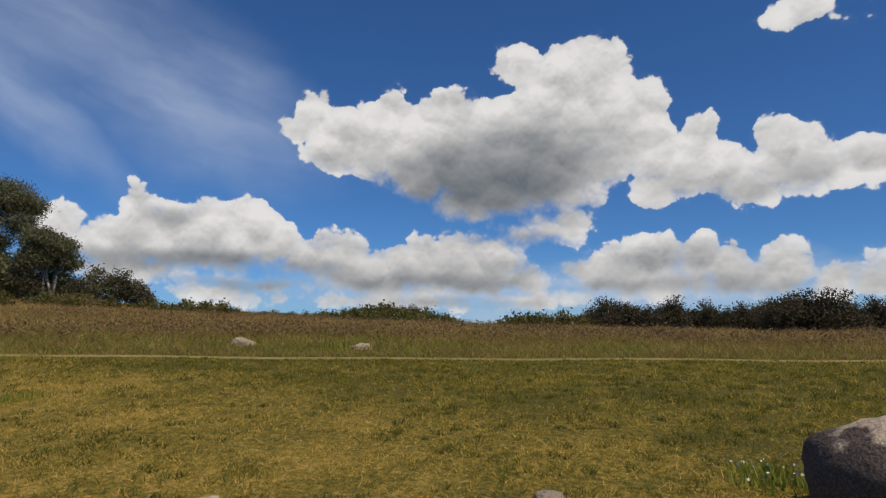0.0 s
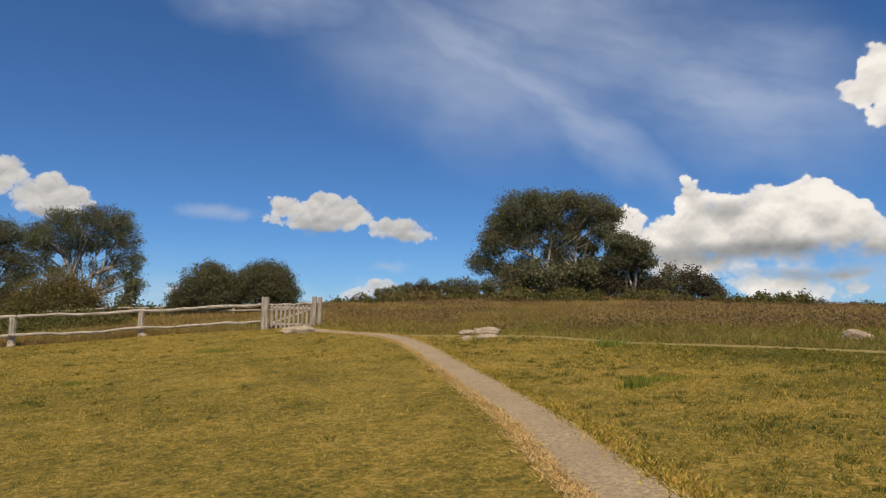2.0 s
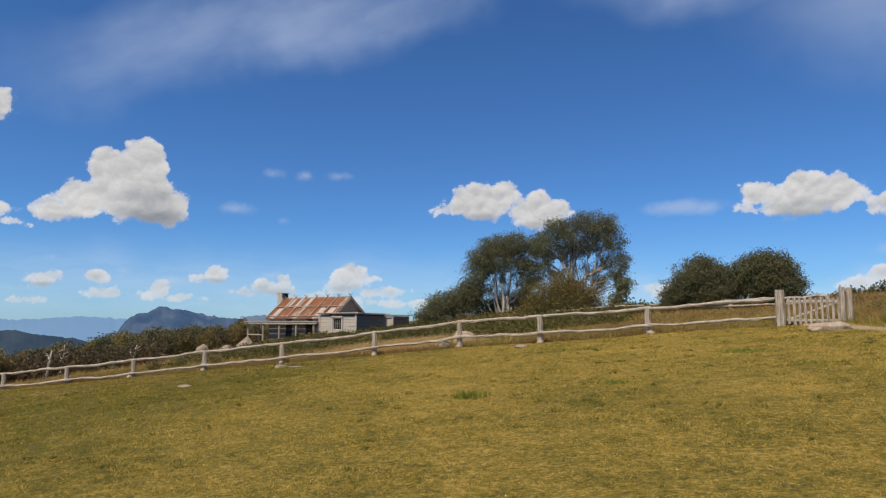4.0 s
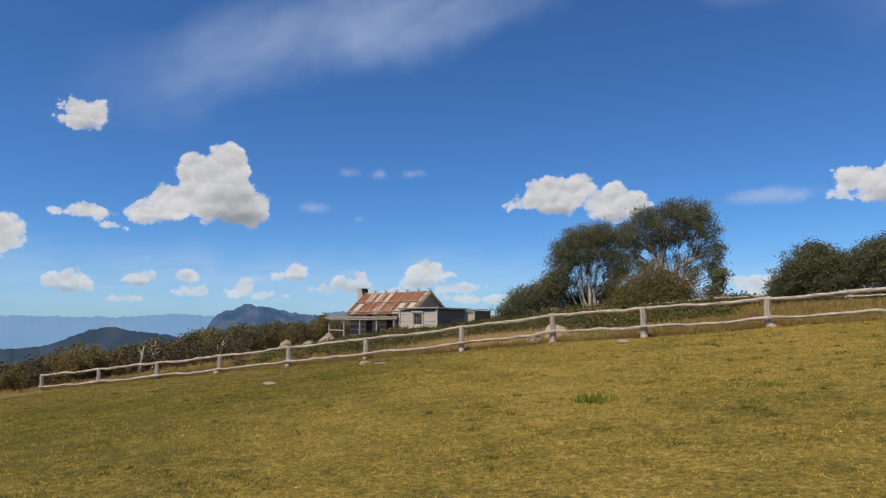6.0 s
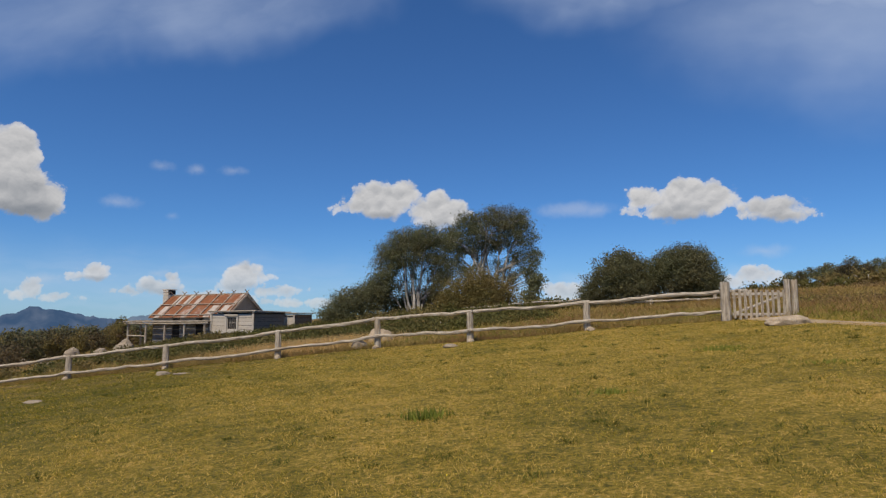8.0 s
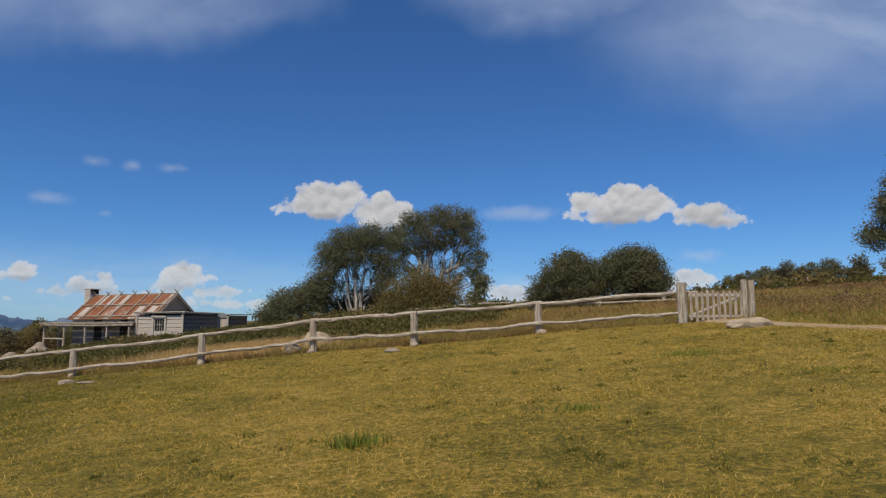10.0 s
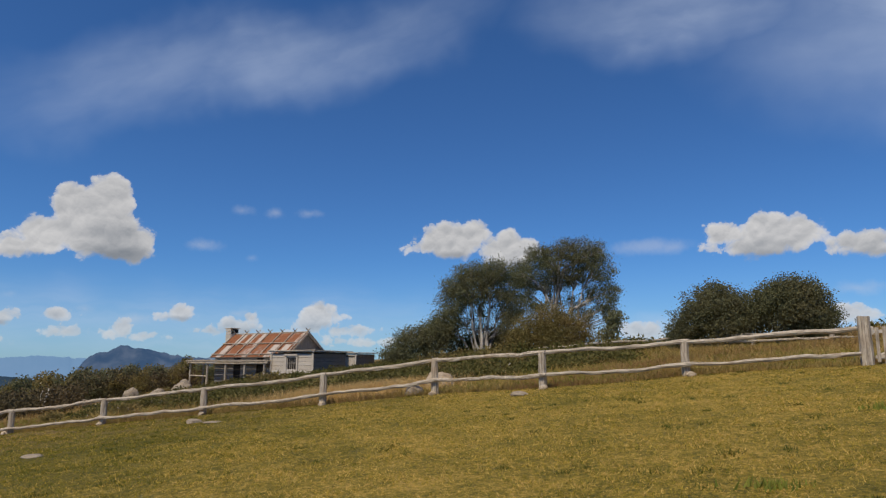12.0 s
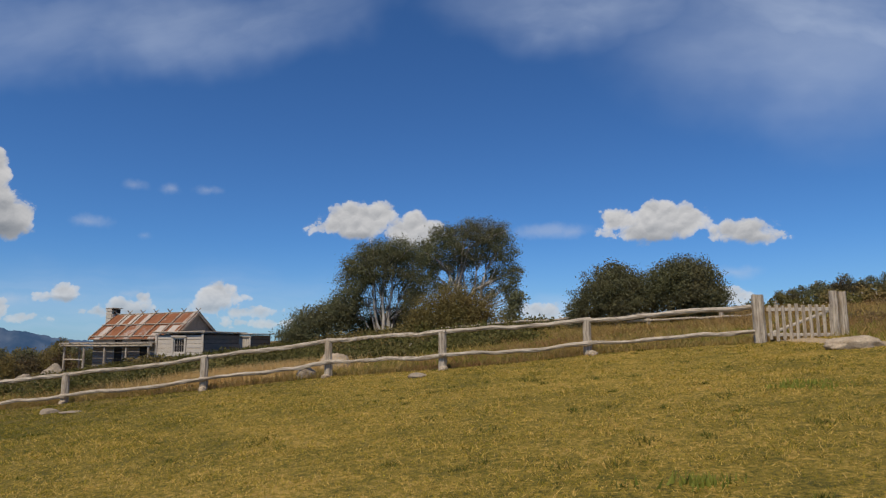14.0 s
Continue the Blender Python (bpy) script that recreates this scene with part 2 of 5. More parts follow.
gloom(-43.3, 2.7, 1.15, 0.26, 0.5)
gloom(-48.6, 2.1, 1.71, 0.41, 0.6)
gloom(-19.7, 2.8, 1.96, 0.39, 0.25)
gloom(-26.0, 2.4, 2.38, 0.39, 0.4)
small_cover, small_colour = cumulus(46.0, 120.0, 0.27, 0.6, 0.42, 0.70, 0.95, 0.84)
small_cover = calc(W, "MULTIPLY", small_cover, ramp(W, rise, 1.0, 6.0, 0.62, 0.95))

# thin scraps of cloud
start(vec(W, "MULTIPLY_ADD", curl, (0.8, 0.5, 0.0), spot), 0.2)
puff(-29.9, 9.4, 1.31, 0.48)
puff(-26.7, 12.4, 0.72, 0.29)
puff(-24.1, 12.4, 0.54, 0.34)
puff(-21.2, 12.5, 0.84, 0.24)
puff(-25.8, 8.6, 0.39, 0.24)
puff(8.3, 9.5, 3.03, 0.63)
puff(10.1, 9.3, 1.31, 0.53)
puff(-34.6, 3.2, 0.79, 0.28)
puff(-38.0, 3.9, 0.42, 0.23)
puff(-43.0, 4.8, 0.35, 0.17)
puff(-26.7, 3.9, 0.57, 0.24)
puff(23.1, 5.4, 1.59, 0.44)
scrap_cover = ramp(W, calc(W, "MULTIPLY_ADD", mottle, 0.9, state["edge"]), 0.25, -0.55, 0.0, 0.32)

veil = None


def oval(source, az, el, long, wide, turn):
    """The vector source as seen from an oval of that size, turned by so many degrees."""
    m = node(W, "ShaderNodeMapping", Rotation=(0, 0, radians(turn)), Scale=(long, wide, 1))
    m.vector_type = "TEXTURE"
    m.inputs["Location"].default_value = (az, el, 0)
    W.links.new(source, m.inputs["Vector"])
    return m.outputs[0]


def cirrus(az, el, long, wide, turn, strength, streak=(12, 3.0)):
    """A soft streak of high cloud, turned by so many degrees."""
    global veil
    soft = ramp(W, vec(W, "LENGTH", oval(vec(W, "MULTIPLY_ADD", billow, (6, 5, 0), spot), az, el, long, wide, turn)), 1.0, 0.0)
    comb = oval(vec(W, "MULTIPLY_ADD", curl, (1.5, 1.5, 0), spot), 0, 0, streak[0], streak[1], turn + 4 if turn else 0)
    fibre = ramp(W, fbm(W, comb, 1.0, 5.0, 0.5), 0.15, 0.8, 0.32, 1.0)
    amount = calc(W, "MULTIPLY", calc(W, "MULTIPLY", soft, fibre), strength)
    veil = amount if veil is None else calc(W, "MAXIMUM", veil, amount)


cirrus(37, 19.6, 18, 4.0, -33, 0.62, (14, 2.4))
cirrus(32, 22.5, 18, 5.5, -28, 0.62)
cirrus(40, 25.0, 26, 10, -18, 0.5)
cirrus(53, 19.0, 17, 8, -20, 0.55)
cirrus(-24, 25.0, 28, 4.5, 15, 0.42)
cirrus(-36, 22.0, 18, 4.5, 25, 0.32)
cirrus(12, 28.0, 18, 5, -5, 0.45)
cirrus(30, 22.0, 22, 9, -14, 0.5, (16, 6.0))
cirrus(-32, 2.6, 60, 4.2, 0, 0.28, (6, 0.7))
cirrus(88, 4.0, 45, 3.6, 0, 0.8, (8, 1.0))
cirrus(15, 2.2, 30, 2.4, 0, 0.6, (7, 0.9))
tinted = blend(W, 1.0, sky, SKY_TINT, "MULTIPLY")
haze = ramp(W, rise, 9.0, -1.0, 0.0, 0.24)
air = blend(W, haze, tinted, (4.3, 5.4, 7.0))
air = blend(W, veil, air, (6.2, 7.2, 9.0))
full = blend(W, scrap_cover, air, (6.6, 6.9, 7.6))
full = blend(W, small_cover, full, small_colour)
full = blend(W, heap_cover, full, heap_colour)
back = node(W, "ShaderNodeBackground", Color=full, Strength=0.1)
W.links.new(back.outputs[0], node(W, "ShaderNodeOutputWorld").inputs[0])
world.cycles.sampling_method, world.cycles.sample_map_resolution = "MANUAL", 512

sun = new("sun", bpy.data.lights.new("sun", "SUN"))
sun.data.energy, sun.data.angle, sun.data.color = 4.7, radians(0.6), (1.0, 0.87, 0.68)
sa, se = radians(SUN_AZ), radians(SUN_EL)
sun.matrix_world = look((60 * math.sin(sa) * math.cos(se), 60 * math.cos(sa) * math.cos(se), 60 * math.sin(se)), (0, 0, 0))

# ---- materials ----
def material(name, build, rough=0.9, bump=None):
    """A node material: build(tree, place) returns the colour, bump(tree, place) the relief and its depth in metres."""
    m = bpy.data.materials.new(name)
    m.use_nodes = True
    t = m.node_tree
    shade = t.nodes["Principled BSDF"]
    place = node(t, "ShaderNodeNewGeometry").outputs["Position"]
    t.links.new(build(t, place), shade.inputs["Base Color"])
    shade.inputs["Roughness"].default_value = rough
    shade.inputs["Specular IOR Level"].default_value = 0.25
    if bump:
        height, depth = bump(t, place)
        b = node(t, "ShaderNodeBump", Height=height, Distance=depth)
        t.links.new(b.outputs[0], shade.inputs["Normal"])
    return m


def leafy(name, a, b, c, patch=0.5, through_light=0.25, own_build=None):
    """Foliage: each leaf or blade takes its own tint, over patches at a larger scale."""
    def build(t, place):
        own = node(t, "ShaderNodeNewGeometry").outputs["Random Per Island"]
        col = blend(t, own, a, b)
        return blend(t, calc(t, "MULTIPLY", ramp(t, fbm(t, place, patch, 4.0), 0.35, 0.7), 0.8), col, c)
    m = material(name, own_build or build, 0.75)
    t = m.node_tree
    shade = t.nodes["Principled BSDF"]
    thin = node(t, "ShaderNodeBsdfTranslucent")
    t.links.new(shade.inputs["Base Color"].links[0].from_socket, thin.inputs[0])
    mixed = node(t, "ShaderNodeMixShader", i0=through_light)
    t.links.new(shade.outputs[0], mixed.inputs[1])
    t.links.new(thin.outputs[0], mixed.inputs[2])
    t.links.new(mixed.outputs[0], t.nodes["Material Output"].inputs[0])
    return m


def lush_shade(t, place):
    """Greener, ranker grass past the footpath, its colour also darkened for cloud shade; darker far left; drier towards
    the fence.
    """
    axis = node(t, "ShaderNodeSeparateXYZ", i0=place).outputs
    side = calc(t, "MULTIPLY_ADD", axis[1], -0.36, axis[0])
    wander = calc(t, "MULTIPLY_ADD", calc(t, "SUBTRACT", fbm(t, place, 0.25, 3.0), 0.5), 6.0, side)
    return calc(t, "MAXIMUM", ramp(t, wander, 6.0, 11.5), ramp(t, axis[0], -4.0, -15.0, 0.0, 0.9))


def dryness(t, place):
    wide = calc(t, "SUBTRACT", fbm(t, place, 0.4, 3.0, 0.6), 0.5)
    mid = calc(t, "SUBTRACT", fbm(t, place, 1.7, 5.0, 0.7), 0.5)
    mats = calc(t, "SUBTRACT", fbm(t, place, 9.0, 4.0, 0.75), 0.5)
    patchy = calc(t, "MULTIPLY_ADD", wide, 0.7, calc(t, "MULTIPLY_ADD", mats, 1.6, calc(t, "MULTIPLY", mid, 1.0)))
    return calc(t, "MULTIPLY_ADD", lush_shade(t, place), -0.37, calc(t, "ADD", patchy, 0.03))


def lawn_blade(t, place):
    """Green, olive and straw blades side by side; which of them prevail changes from patch to patch."""
    own = node(t, "ShaderNodeNewGeometry").outputs["Random Per Island"]
    dry = calc(t, "ADD", dryness(t, place), own)
    col = blend(t, ramp(t, dry, 0.05, 0.45), (0.130, 0.137, 0.015), (0.42, 0.318, 0.038))
    col = blend(t, ramp(t, dry, 0.45, 0.85), col, (0.74, 0.51, 0.15))
    return blend(t, ramp(t, dry, 0.95, 1.25), col, (0.56, 0.36, 0.12))


def turf(t, place):
    speck = fbm(t, place, 17.0, 6.0, 0.8)
    dry = calc(t, "ADD", dryness(t, place), calc(t, "MULTIPLY_ADD", speck, 2.6, -0.85))
    col = blend(t, ramp(t, dry, 0.1, 0.55), (0.105, 0.092, 0.013), (0.27, 0.200, 0.028))
    return blend(t, ramp(t, dry, 0.55, 0.95), col, (0.52, 0.345, 0.085))


def far_land(t, place):
    """Turf near the walk, dark scrub on the slopes that fall away."""
    flat = vec(t, "MULTIPLY", place, (1, 1, 0))
    away = ramp(t, vec(t, "LENGTH", flat), 80, 150)
    scrub = blend(t, ramp(t, fbm(t, place, 0.05, 5.0), 0.35, 0.65), (0.03, 0.035, 0.016), (0.06, 0.055, 0.025))
    heath = blend(t, ramp(t, fbm(t, place, 0.8, 5.0), 0.3, 0.7), (0.15, 0.105, 0.032), (0.25, 0.17, 0.055))
    col = blend(t, ramp(t, vec(t, "LENGTH", flat), 26, 40), turf(t, place), heath)
    return blend(t, away, col, scrub)


def timber(sx, sy, sz):
    """Silver-grey weathered timber, its grain drawn out along the piece."""
    def build(t, place):
        grain = fbm(t, vec(t, "MULTIPLY", place, (sx, sy, sz)), 1.0, 6.0, 0.65)
        stain = fbm(t, place, 1.7, 4.0, 0.6)
        col = blend(t, ramp(t, grain, 0.32, 0.68), (0.23, 0.19, 0.145), (0.55, 0.48, 0.385))
        col = blend(t, calc(t, "MULTIPLY", ramp(t, fbm(t, vec(t, "MULTIPLY", place, (sx, sy, sz)), 2.3, 3.0), 0.6, 0.7), 0.7), col, (0.11, 0.09, 0.07))
        return blend(t, calc(t, "MULTIPLY", ramp(t, stain, 0.45, 0.75), 0.5), col, (0.34, 0.255, 0.17))
    return build


weathered, upright_grain = timber(1.6, 14, 22), timber(20, 20, 2.2)


def boards(t, place):
    own = node(t, "ShaderNodeObjectInfo").outputs["Random"]
    return blend(t, calc(t, "MULTIPLY", own, 0.55), blend(t, 0.35, weathered(t, place), (0.60, 0.55, 0.48)), (0.55, 0.50, 0.44))


# the slab timber with shade in its colour, for walls the sun misses
def shaded_boards(t, place):
    own = node(t, "ShaderNodeObjectInfo").outputs["Random"]
    grain = ramp(t, fbm(t, vec(t, "MULTIPLY", place, (4, 4, 20)), 1.0, 5.0), 0.3, 0.7)
    return blend(t, own, blend(t, grain, (0.17, 0.15, 0.13), (0.31, 0.275, 0.24)), (0.24, 0.215, 0.185))


def rusty(t, place):
    own = node(t, "ShaderNodeObjectInfo").outputs["Random"]
    rust = blend(t, fbm(t, place, 2.2, 5.0), (0.125, 0.044, 0.019), (0.30, 0.118, 0.050))
    zinc = blend(t, fbm(t, place, 3.0, 4.0), (0.32, 0.275, 0.24), (0.52, 0.465, 0.41))
    streak = fbm(t, vec(t, "MULTIPLY", place, (1.6, 1.6, 0.5)), 1.3, 6.0, 0.65)
    bare = ramp(t, calc(t, "MULTIPLY_ADD", own, 0.62, calc(t, "MULTIPLY", streak, 0.7)), 0.61, 0.82)
    return blend(t, bare, rust, zinc)


def granite(t, place):
    big = ramp(t, fbm(t, place, 3.0, 5.0, 0.6), 0.3, 0.7)
    speck = ramp(t, fbm(t, place, 45.0, 3.0, 0.7), 0.35, 0.65)
    col = blend(t, big, (0.34, 0.26, 0.175), (0.60, 0.48, 0.34))
    col = blend(t, calc(t, "MULTIPLY", speck, 0.45), col, (0.17, 0.155, 0.135))
    return blend(t, calc(t, "MULTIPLY", ramp(t, fbm(t, place, 6.0, 4.0), 0.55, 0.7), 0.6), col, (0.11, 0.105, 0.085))


def grey_granite(t, place):
    return blend(t, 0.45, granite(t, place), (0.15, 0.135, 0.115))


def two_tone_granite(t, place):
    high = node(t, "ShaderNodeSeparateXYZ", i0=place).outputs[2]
    # dark below a wavy height line, pale above it
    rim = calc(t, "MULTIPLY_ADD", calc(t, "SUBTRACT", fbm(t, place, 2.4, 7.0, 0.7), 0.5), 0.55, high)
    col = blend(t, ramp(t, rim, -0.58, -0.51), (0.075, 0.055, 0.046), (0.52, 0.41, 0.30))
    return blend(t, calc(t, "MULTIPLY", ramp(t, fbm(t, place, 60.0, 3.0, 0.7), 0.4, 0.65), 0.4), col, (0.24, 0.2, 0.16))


def gravel(t, place):
    stones = node(t, "ShaderNodeTexVoronoi", Scale=38.0, Vector=place).outputs["Color"]
    tone = node(t, "ShaderNodeSeparateXYZ", i0=stones).outputs[0]
    col = blend(t, tone, (0.26, 0.195, 0.115), (0.46, 0.355, 0.215))
    return blend(t, calc(t, "MULTIPLY", ramp(t, fbm(t, place, 1.1, 5.0), 0.4, 0.7), 0.6), col, (0.29, 0.21, 0.14))


def worn(t, place):
    return blend(t, fbm(t, place, 5.0, 5.0), (0.19, 0.15, 0.05), (0.32, 0.25, 0.10))


def bark(t, place):
    streak = fbm(t, vec(t, "MULTIPLY", place, (3, 3, 0.8)), 1.2, 5.0)
    return blend(t, ramp(t, streak, 0.35, 0.65), (0.15, 0.125, 0.10), (0.50, 0.46, 0.40))


def rough_at(scale, depth):
    return lambda t, place: (fbm(t, place, scale, 5.0, 0.6), depth)


M_GROUND = material("grassland_turf", far_land, 1.0, rough_at(26.0, 0.08))
M_GRAVEL = material("path_gravel", gravel, 0.95, rough_at(40.0, 0.02))
M_WORN = material("worn_earth", worn, 1.0, rough_at(20.0, 0.03))
M_WOOD = material("weathered_timber", weathered, 0.9, lambda t, p: (fbm(t, vec(t, "MULTIPLY", p, (2, 16, 26)), 1.0, 5.0), 0.03))
M_POST = material("weathered_post", upright_grain, 0.9, lambda t, p: (fbm(t, vec(t, "MULTIPLY", p, (22, 22, 3)), 1.0, 5.0), 0.03))
M_BOARD = material("grey_slab_timber", boards, 0.9, rough_at(9.0, 0.02))
M_SHADED_SLAB = material("shaded_slab_timber", shaded_boards, 0.95, rough_at(9.0, 0.02))
M_RUST = material("rusted_iron", rusty, 0.7, lambda t, p: (fbm(t, p, 6.0, 4.0), 0.02))
M_ROCK = material("granite", granite, 0.95, rough_at(14.0, 0.05))
M_GREY = material("grey_granite", grey_granite, 0.95, rough_at(14.0, 0.05))
M_BOULDER = material("two_tone_granite", two_tone_granite, 0.95, rough_at(22.0, 0.04))
M_BARK = material("snow_gum_bark", bark, 0.9, rough_at(8.0, 0.03))
M_BLADE = leafy("short_grass", (0.15, 0.165, 0.020), (0.38, 0.285, 0.070), (0.36, 0.24, 0.065), 0.33, 0.45, lawn_blade)
M_STRAW = leafy("dry_tussock", (0.33, 0.235, 0.062), (0.56, 0.41, 0.155), (0.29, 0.150, 0.070), 0.22, 0.45)
M_WEED = leafy("green_weed", (0.165, 0.182, 0.029), (0.308, 0.275, 0.055), (0.242, 0.198, 0.040), 0.8, 0.4)
M_BLEACH = leafy("bleached_straw", (0.58, 0.40, 0.16), (0.74, 0.54, 0.25), (0.56, 0.36, 0.13), 1.0, 0.3)
M_HEATH = leafy("heath_leaf", (0.086, 0.092, 0.022), (0.158, 0.142, 0.040), (0.119, 0.099, 0.030), 0.3, 0.35)
M_GUM = leafy("snow_gum_leaf", (0.140, 0.150, 0.076), (0.205, 0.210, 0.110), (0.180, 0.158, 0.082), 0.35, 0.45)
M_BUSH = leafy("dark_bush_leaf", (0.124, 0.132, 0.062), (0.182, 0.182, 0.090), (0.158, 0.130, 0.070), 0.25, 0.45)
M_BROWN = leafy("brown_shrub_leaf", (0.170, 0.145, 0.048), (0.260, 0.212, 0.072), (0.215, 0.150, 0.058), 0.4, 0.38)
M_SCRUB = leafy("scrub_leaf", (0.066, 0.058, 0.028), (0.120, 0.098, 0.046), (0.108, 0.066, 0.036), 0.12, 0.3)
M_RUSSET = leafy("russet_heath_leaf", (0.200, 0.120, 0.055), (0.330, 0.205, 0.100), (0.190, 0.150, 0.060), 0.4, 0.4)
M_CLOVER = leafy("clover_leaf", (0.085, 0.100, 0.016), (0.170, 0.175, 0.030), (0.140, 0.125, 0.024), 1.5, 0.4)
# gum leaf once more, its colour lowered to stand for cloud shade
M_SHADED_GUM = leafy("shaded_gum_leaf", (0.062, 0.058, 0.032), (0.098, 0.088, 0.048), (0.090, 0.066, 0.040), 0.3, 0.3)
M_LUSH = leafy("lush_weed", (0.17, 0.21, 0.03), (0.32, 0.35, 0.06), (0.24, 0.25, 0.045), 2.0, 0.4)
M_FLOWER = material("yellow_petal", lambda t, p: blend(t, fbm(t, p, 3.0), (0.7, 0.5, 0.02), (0.8, 0.62, 0.05)), 0.7)
M_WHITE = material("white_petal", lambda t, p: blend(t, fbm(t, p, 3.0), (0.62, 0.62, 0.55), (0.8, 0.8, 0.74)), 0.7)
M_VOID = material("dark_interior", lambda t, p: blend(t, fbm(t, p, 2.0), (0.02, 0.018, 0.016), (0.035, 0.03, 0.027)), 0.95)


def distant(name, low, high, scale, haze_glow):
    """A far range, with the blue haze of kilometres of air painted in as emission."""
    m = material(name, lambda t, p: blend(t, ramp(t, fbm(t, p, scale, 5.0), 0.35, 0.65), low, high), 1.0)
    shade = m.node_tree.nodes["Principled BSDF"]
    shade.inputs["Emission Color"].default_value = (*haze_glow, 1)
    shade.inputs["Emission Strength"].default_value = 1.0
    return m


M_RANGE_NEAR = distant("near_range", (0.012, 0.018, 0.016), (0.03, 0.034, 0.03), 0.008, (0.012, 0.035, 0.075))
# mid range: pale noise patches paint in the dapple of sun and cloud shadow
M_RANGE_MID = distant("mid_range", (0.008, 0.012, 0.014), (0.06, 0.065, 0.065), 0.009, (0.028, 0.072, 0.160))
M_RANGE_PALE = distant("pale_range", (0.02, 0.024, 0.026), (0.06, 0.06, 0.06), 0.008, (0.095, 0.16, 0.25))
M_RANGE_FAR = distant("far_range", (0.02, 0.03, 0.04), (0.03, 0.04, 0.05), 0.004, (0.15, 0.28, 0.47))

# ---- shape helpers ----
rng = np.random.default_rng(7)


def lift(x, y):
    """Height of the ground: the knoll's slope near the walk, easing off further out and falling to the valleys."""
    x, y = np.asarray(x, float), np.asarray(y, float)
    r = np.hypot(x, y)
    k = np.where(r < 32, 1.0, (32 + 0.75 * (np.minimum(r, 110) - 32)) / np.maximum(r, 1e-6))
    x, y = x * k, y * k
    z = -1.557 + 0.0748 * x + 0.0089 * y - 0.00061 * x * x + 0.00051 * x * y + 0.00067 * y * y
    z = z + 0.02 * np.sin(x * 0.9 + 1.3) * np.sin(y * 0.8) * np.minimum(r / 10, 1)
    az = np.degrees(np.arctan2(x, y))
    z = z - 0.06 * np.maximum(np.minimum(r, 110) - 55, 0) * np.exp(-((az - 10) / 16) ** 2)
    return z - np.minimum(np.maximum(r - 95, 0) ** 1.25 * 0.1, 260)


def place_at(x, y, dz=0.0, turn=0.0):
    return pose(x, y, float(lift(x, y)) + dz, 0, 0, turn)


def mesh_of(name, verts, faces, material_used, smooth=False):
    me = bpy.data.meshes.new(name)
    me.from_pydata([tuple(v) for v in verts], [], [tuple(f) for f in faces])
    me.materials.append(material_used)
    if smooth:
        me.shade_smooth()
    return me


def fast_mesh(name, verts, sides, material_used):
    """A mesh of loose triangles or quads, whose corners follow each other in verts."""
    me = bpy.data.meshes.new(name)
    n = len(verts)
    me.vertices.add(n)
    me.vertices.foreach_set("co", np.ascontiguousarray(verts, np.float32).ravel())
    me.loops.add(n)
    me.loops.foreach_set("vertex_index", np.arange(n, dtype=np.int32))
    me.polygons.add(n // sides)
    me.polygons.foreach_set("loop_start", np.arange(0, n, sides, dtype=np.int32))
    me.update(calc_edges=True)
    me.validate()
    me.materials.append(material_used)
    return me


def thing(name, m, label, category, group="", kind=""):
    ob = new(name)
    ob.empty_display_size = 0.2
    ob.matrix_basis = m
    return tagged(ob, label, category, group, kind)


def part(name, me, parent, label=""):
    ob = new(name, me)
    ob.parent = parent
    return tagged(ob, label) if label else ob


def solo(name, me, m, label, category, group="", kind=""):
    ob = new(name, me)
    ob.matrix_basis = m
    return tagged(ob, label, category, group, kind)


def tube(points, radii, sides=7, squash=1.0, wobble=0.0, caps=True):
    """A tapered limb or log along points; returns verts and faces."""
    pts = [Vector(p) for p in points]
    verts, faces = [], []
    for i, p in enumerate(pts):
        ahead = (pts[min(i + 1, len(pts) - 1)] - pts[max(i - 1, 0)]).normalized()
        a = ahead.cross(Vector((0, 0, 1)) if abs(ahead.z) < 0.9 else Vector((1, 0, 0))).normalized()
        b = a.cross(ahead)
        for k in range(sides):
            t = 2 * math.pi * k / sides
            r = radii[i] * (1 + wobble * (random.random() - 0.5))
            verts.append(p + a * (math.cos(t) * r * squash) + b * (math.sin(t) * r))
    for i in range(len(pts) - 1):
        for k in range(sides):
            k2 = (k + 1) % sides
            faces.append((i * sides + k, i * sides + k2, (i + 1) * sides + k2, (i + 1) * sides + k))
    if caps:
        faces.append(tuple(range(sides - 1, -1, -1)))
        faces.append(tuple(range((len(pts) - 1) * sides, len(pts) * sides)))
    return verts, faces


def joined(shapes):
    verts, faces = [], []
    for v, f in shapes:
        base = len(verts)
        verts += v
        faces += [tuple(i + base for i in face) for face in f]
    return verts, faces


def block(x0, x1, y0, y1, z0, z1, bevel=0.012, jitter=0.0):
    """A sawn timber or panel with bevelled, slightly uneven edges."""
    bm = bmesh.new()
    bmesh.ops.create_cube(bm, size=1.0)
    for v in bm.verts:
        v.co = Vector(((x0 + x1) / 2 + v.co.x * (x1 - x0), (y0 + y1) / 2 + v.co.y * (y1 - y0), (z0 + z1) / 2 + v.co.z * (z1 - z0)))
        v.co += Vector([(random.random() - 0.5) * jitter for _ in range(3)])
    b = min(bevel, abs(x1 - x0) / 3, abs(y1 - y0) / 3, abs(z1 - z0) / 3)
    bmesh.ops.bevel(bm, geom=list(bm.edges), offset=b, segments=1, affect="EDGES")
    verts, faces = [v.co.copy() for v in bm.verts], [[v.index for v in f.verts] for f in bm.faces]
    bm.free()
    return verts, faces


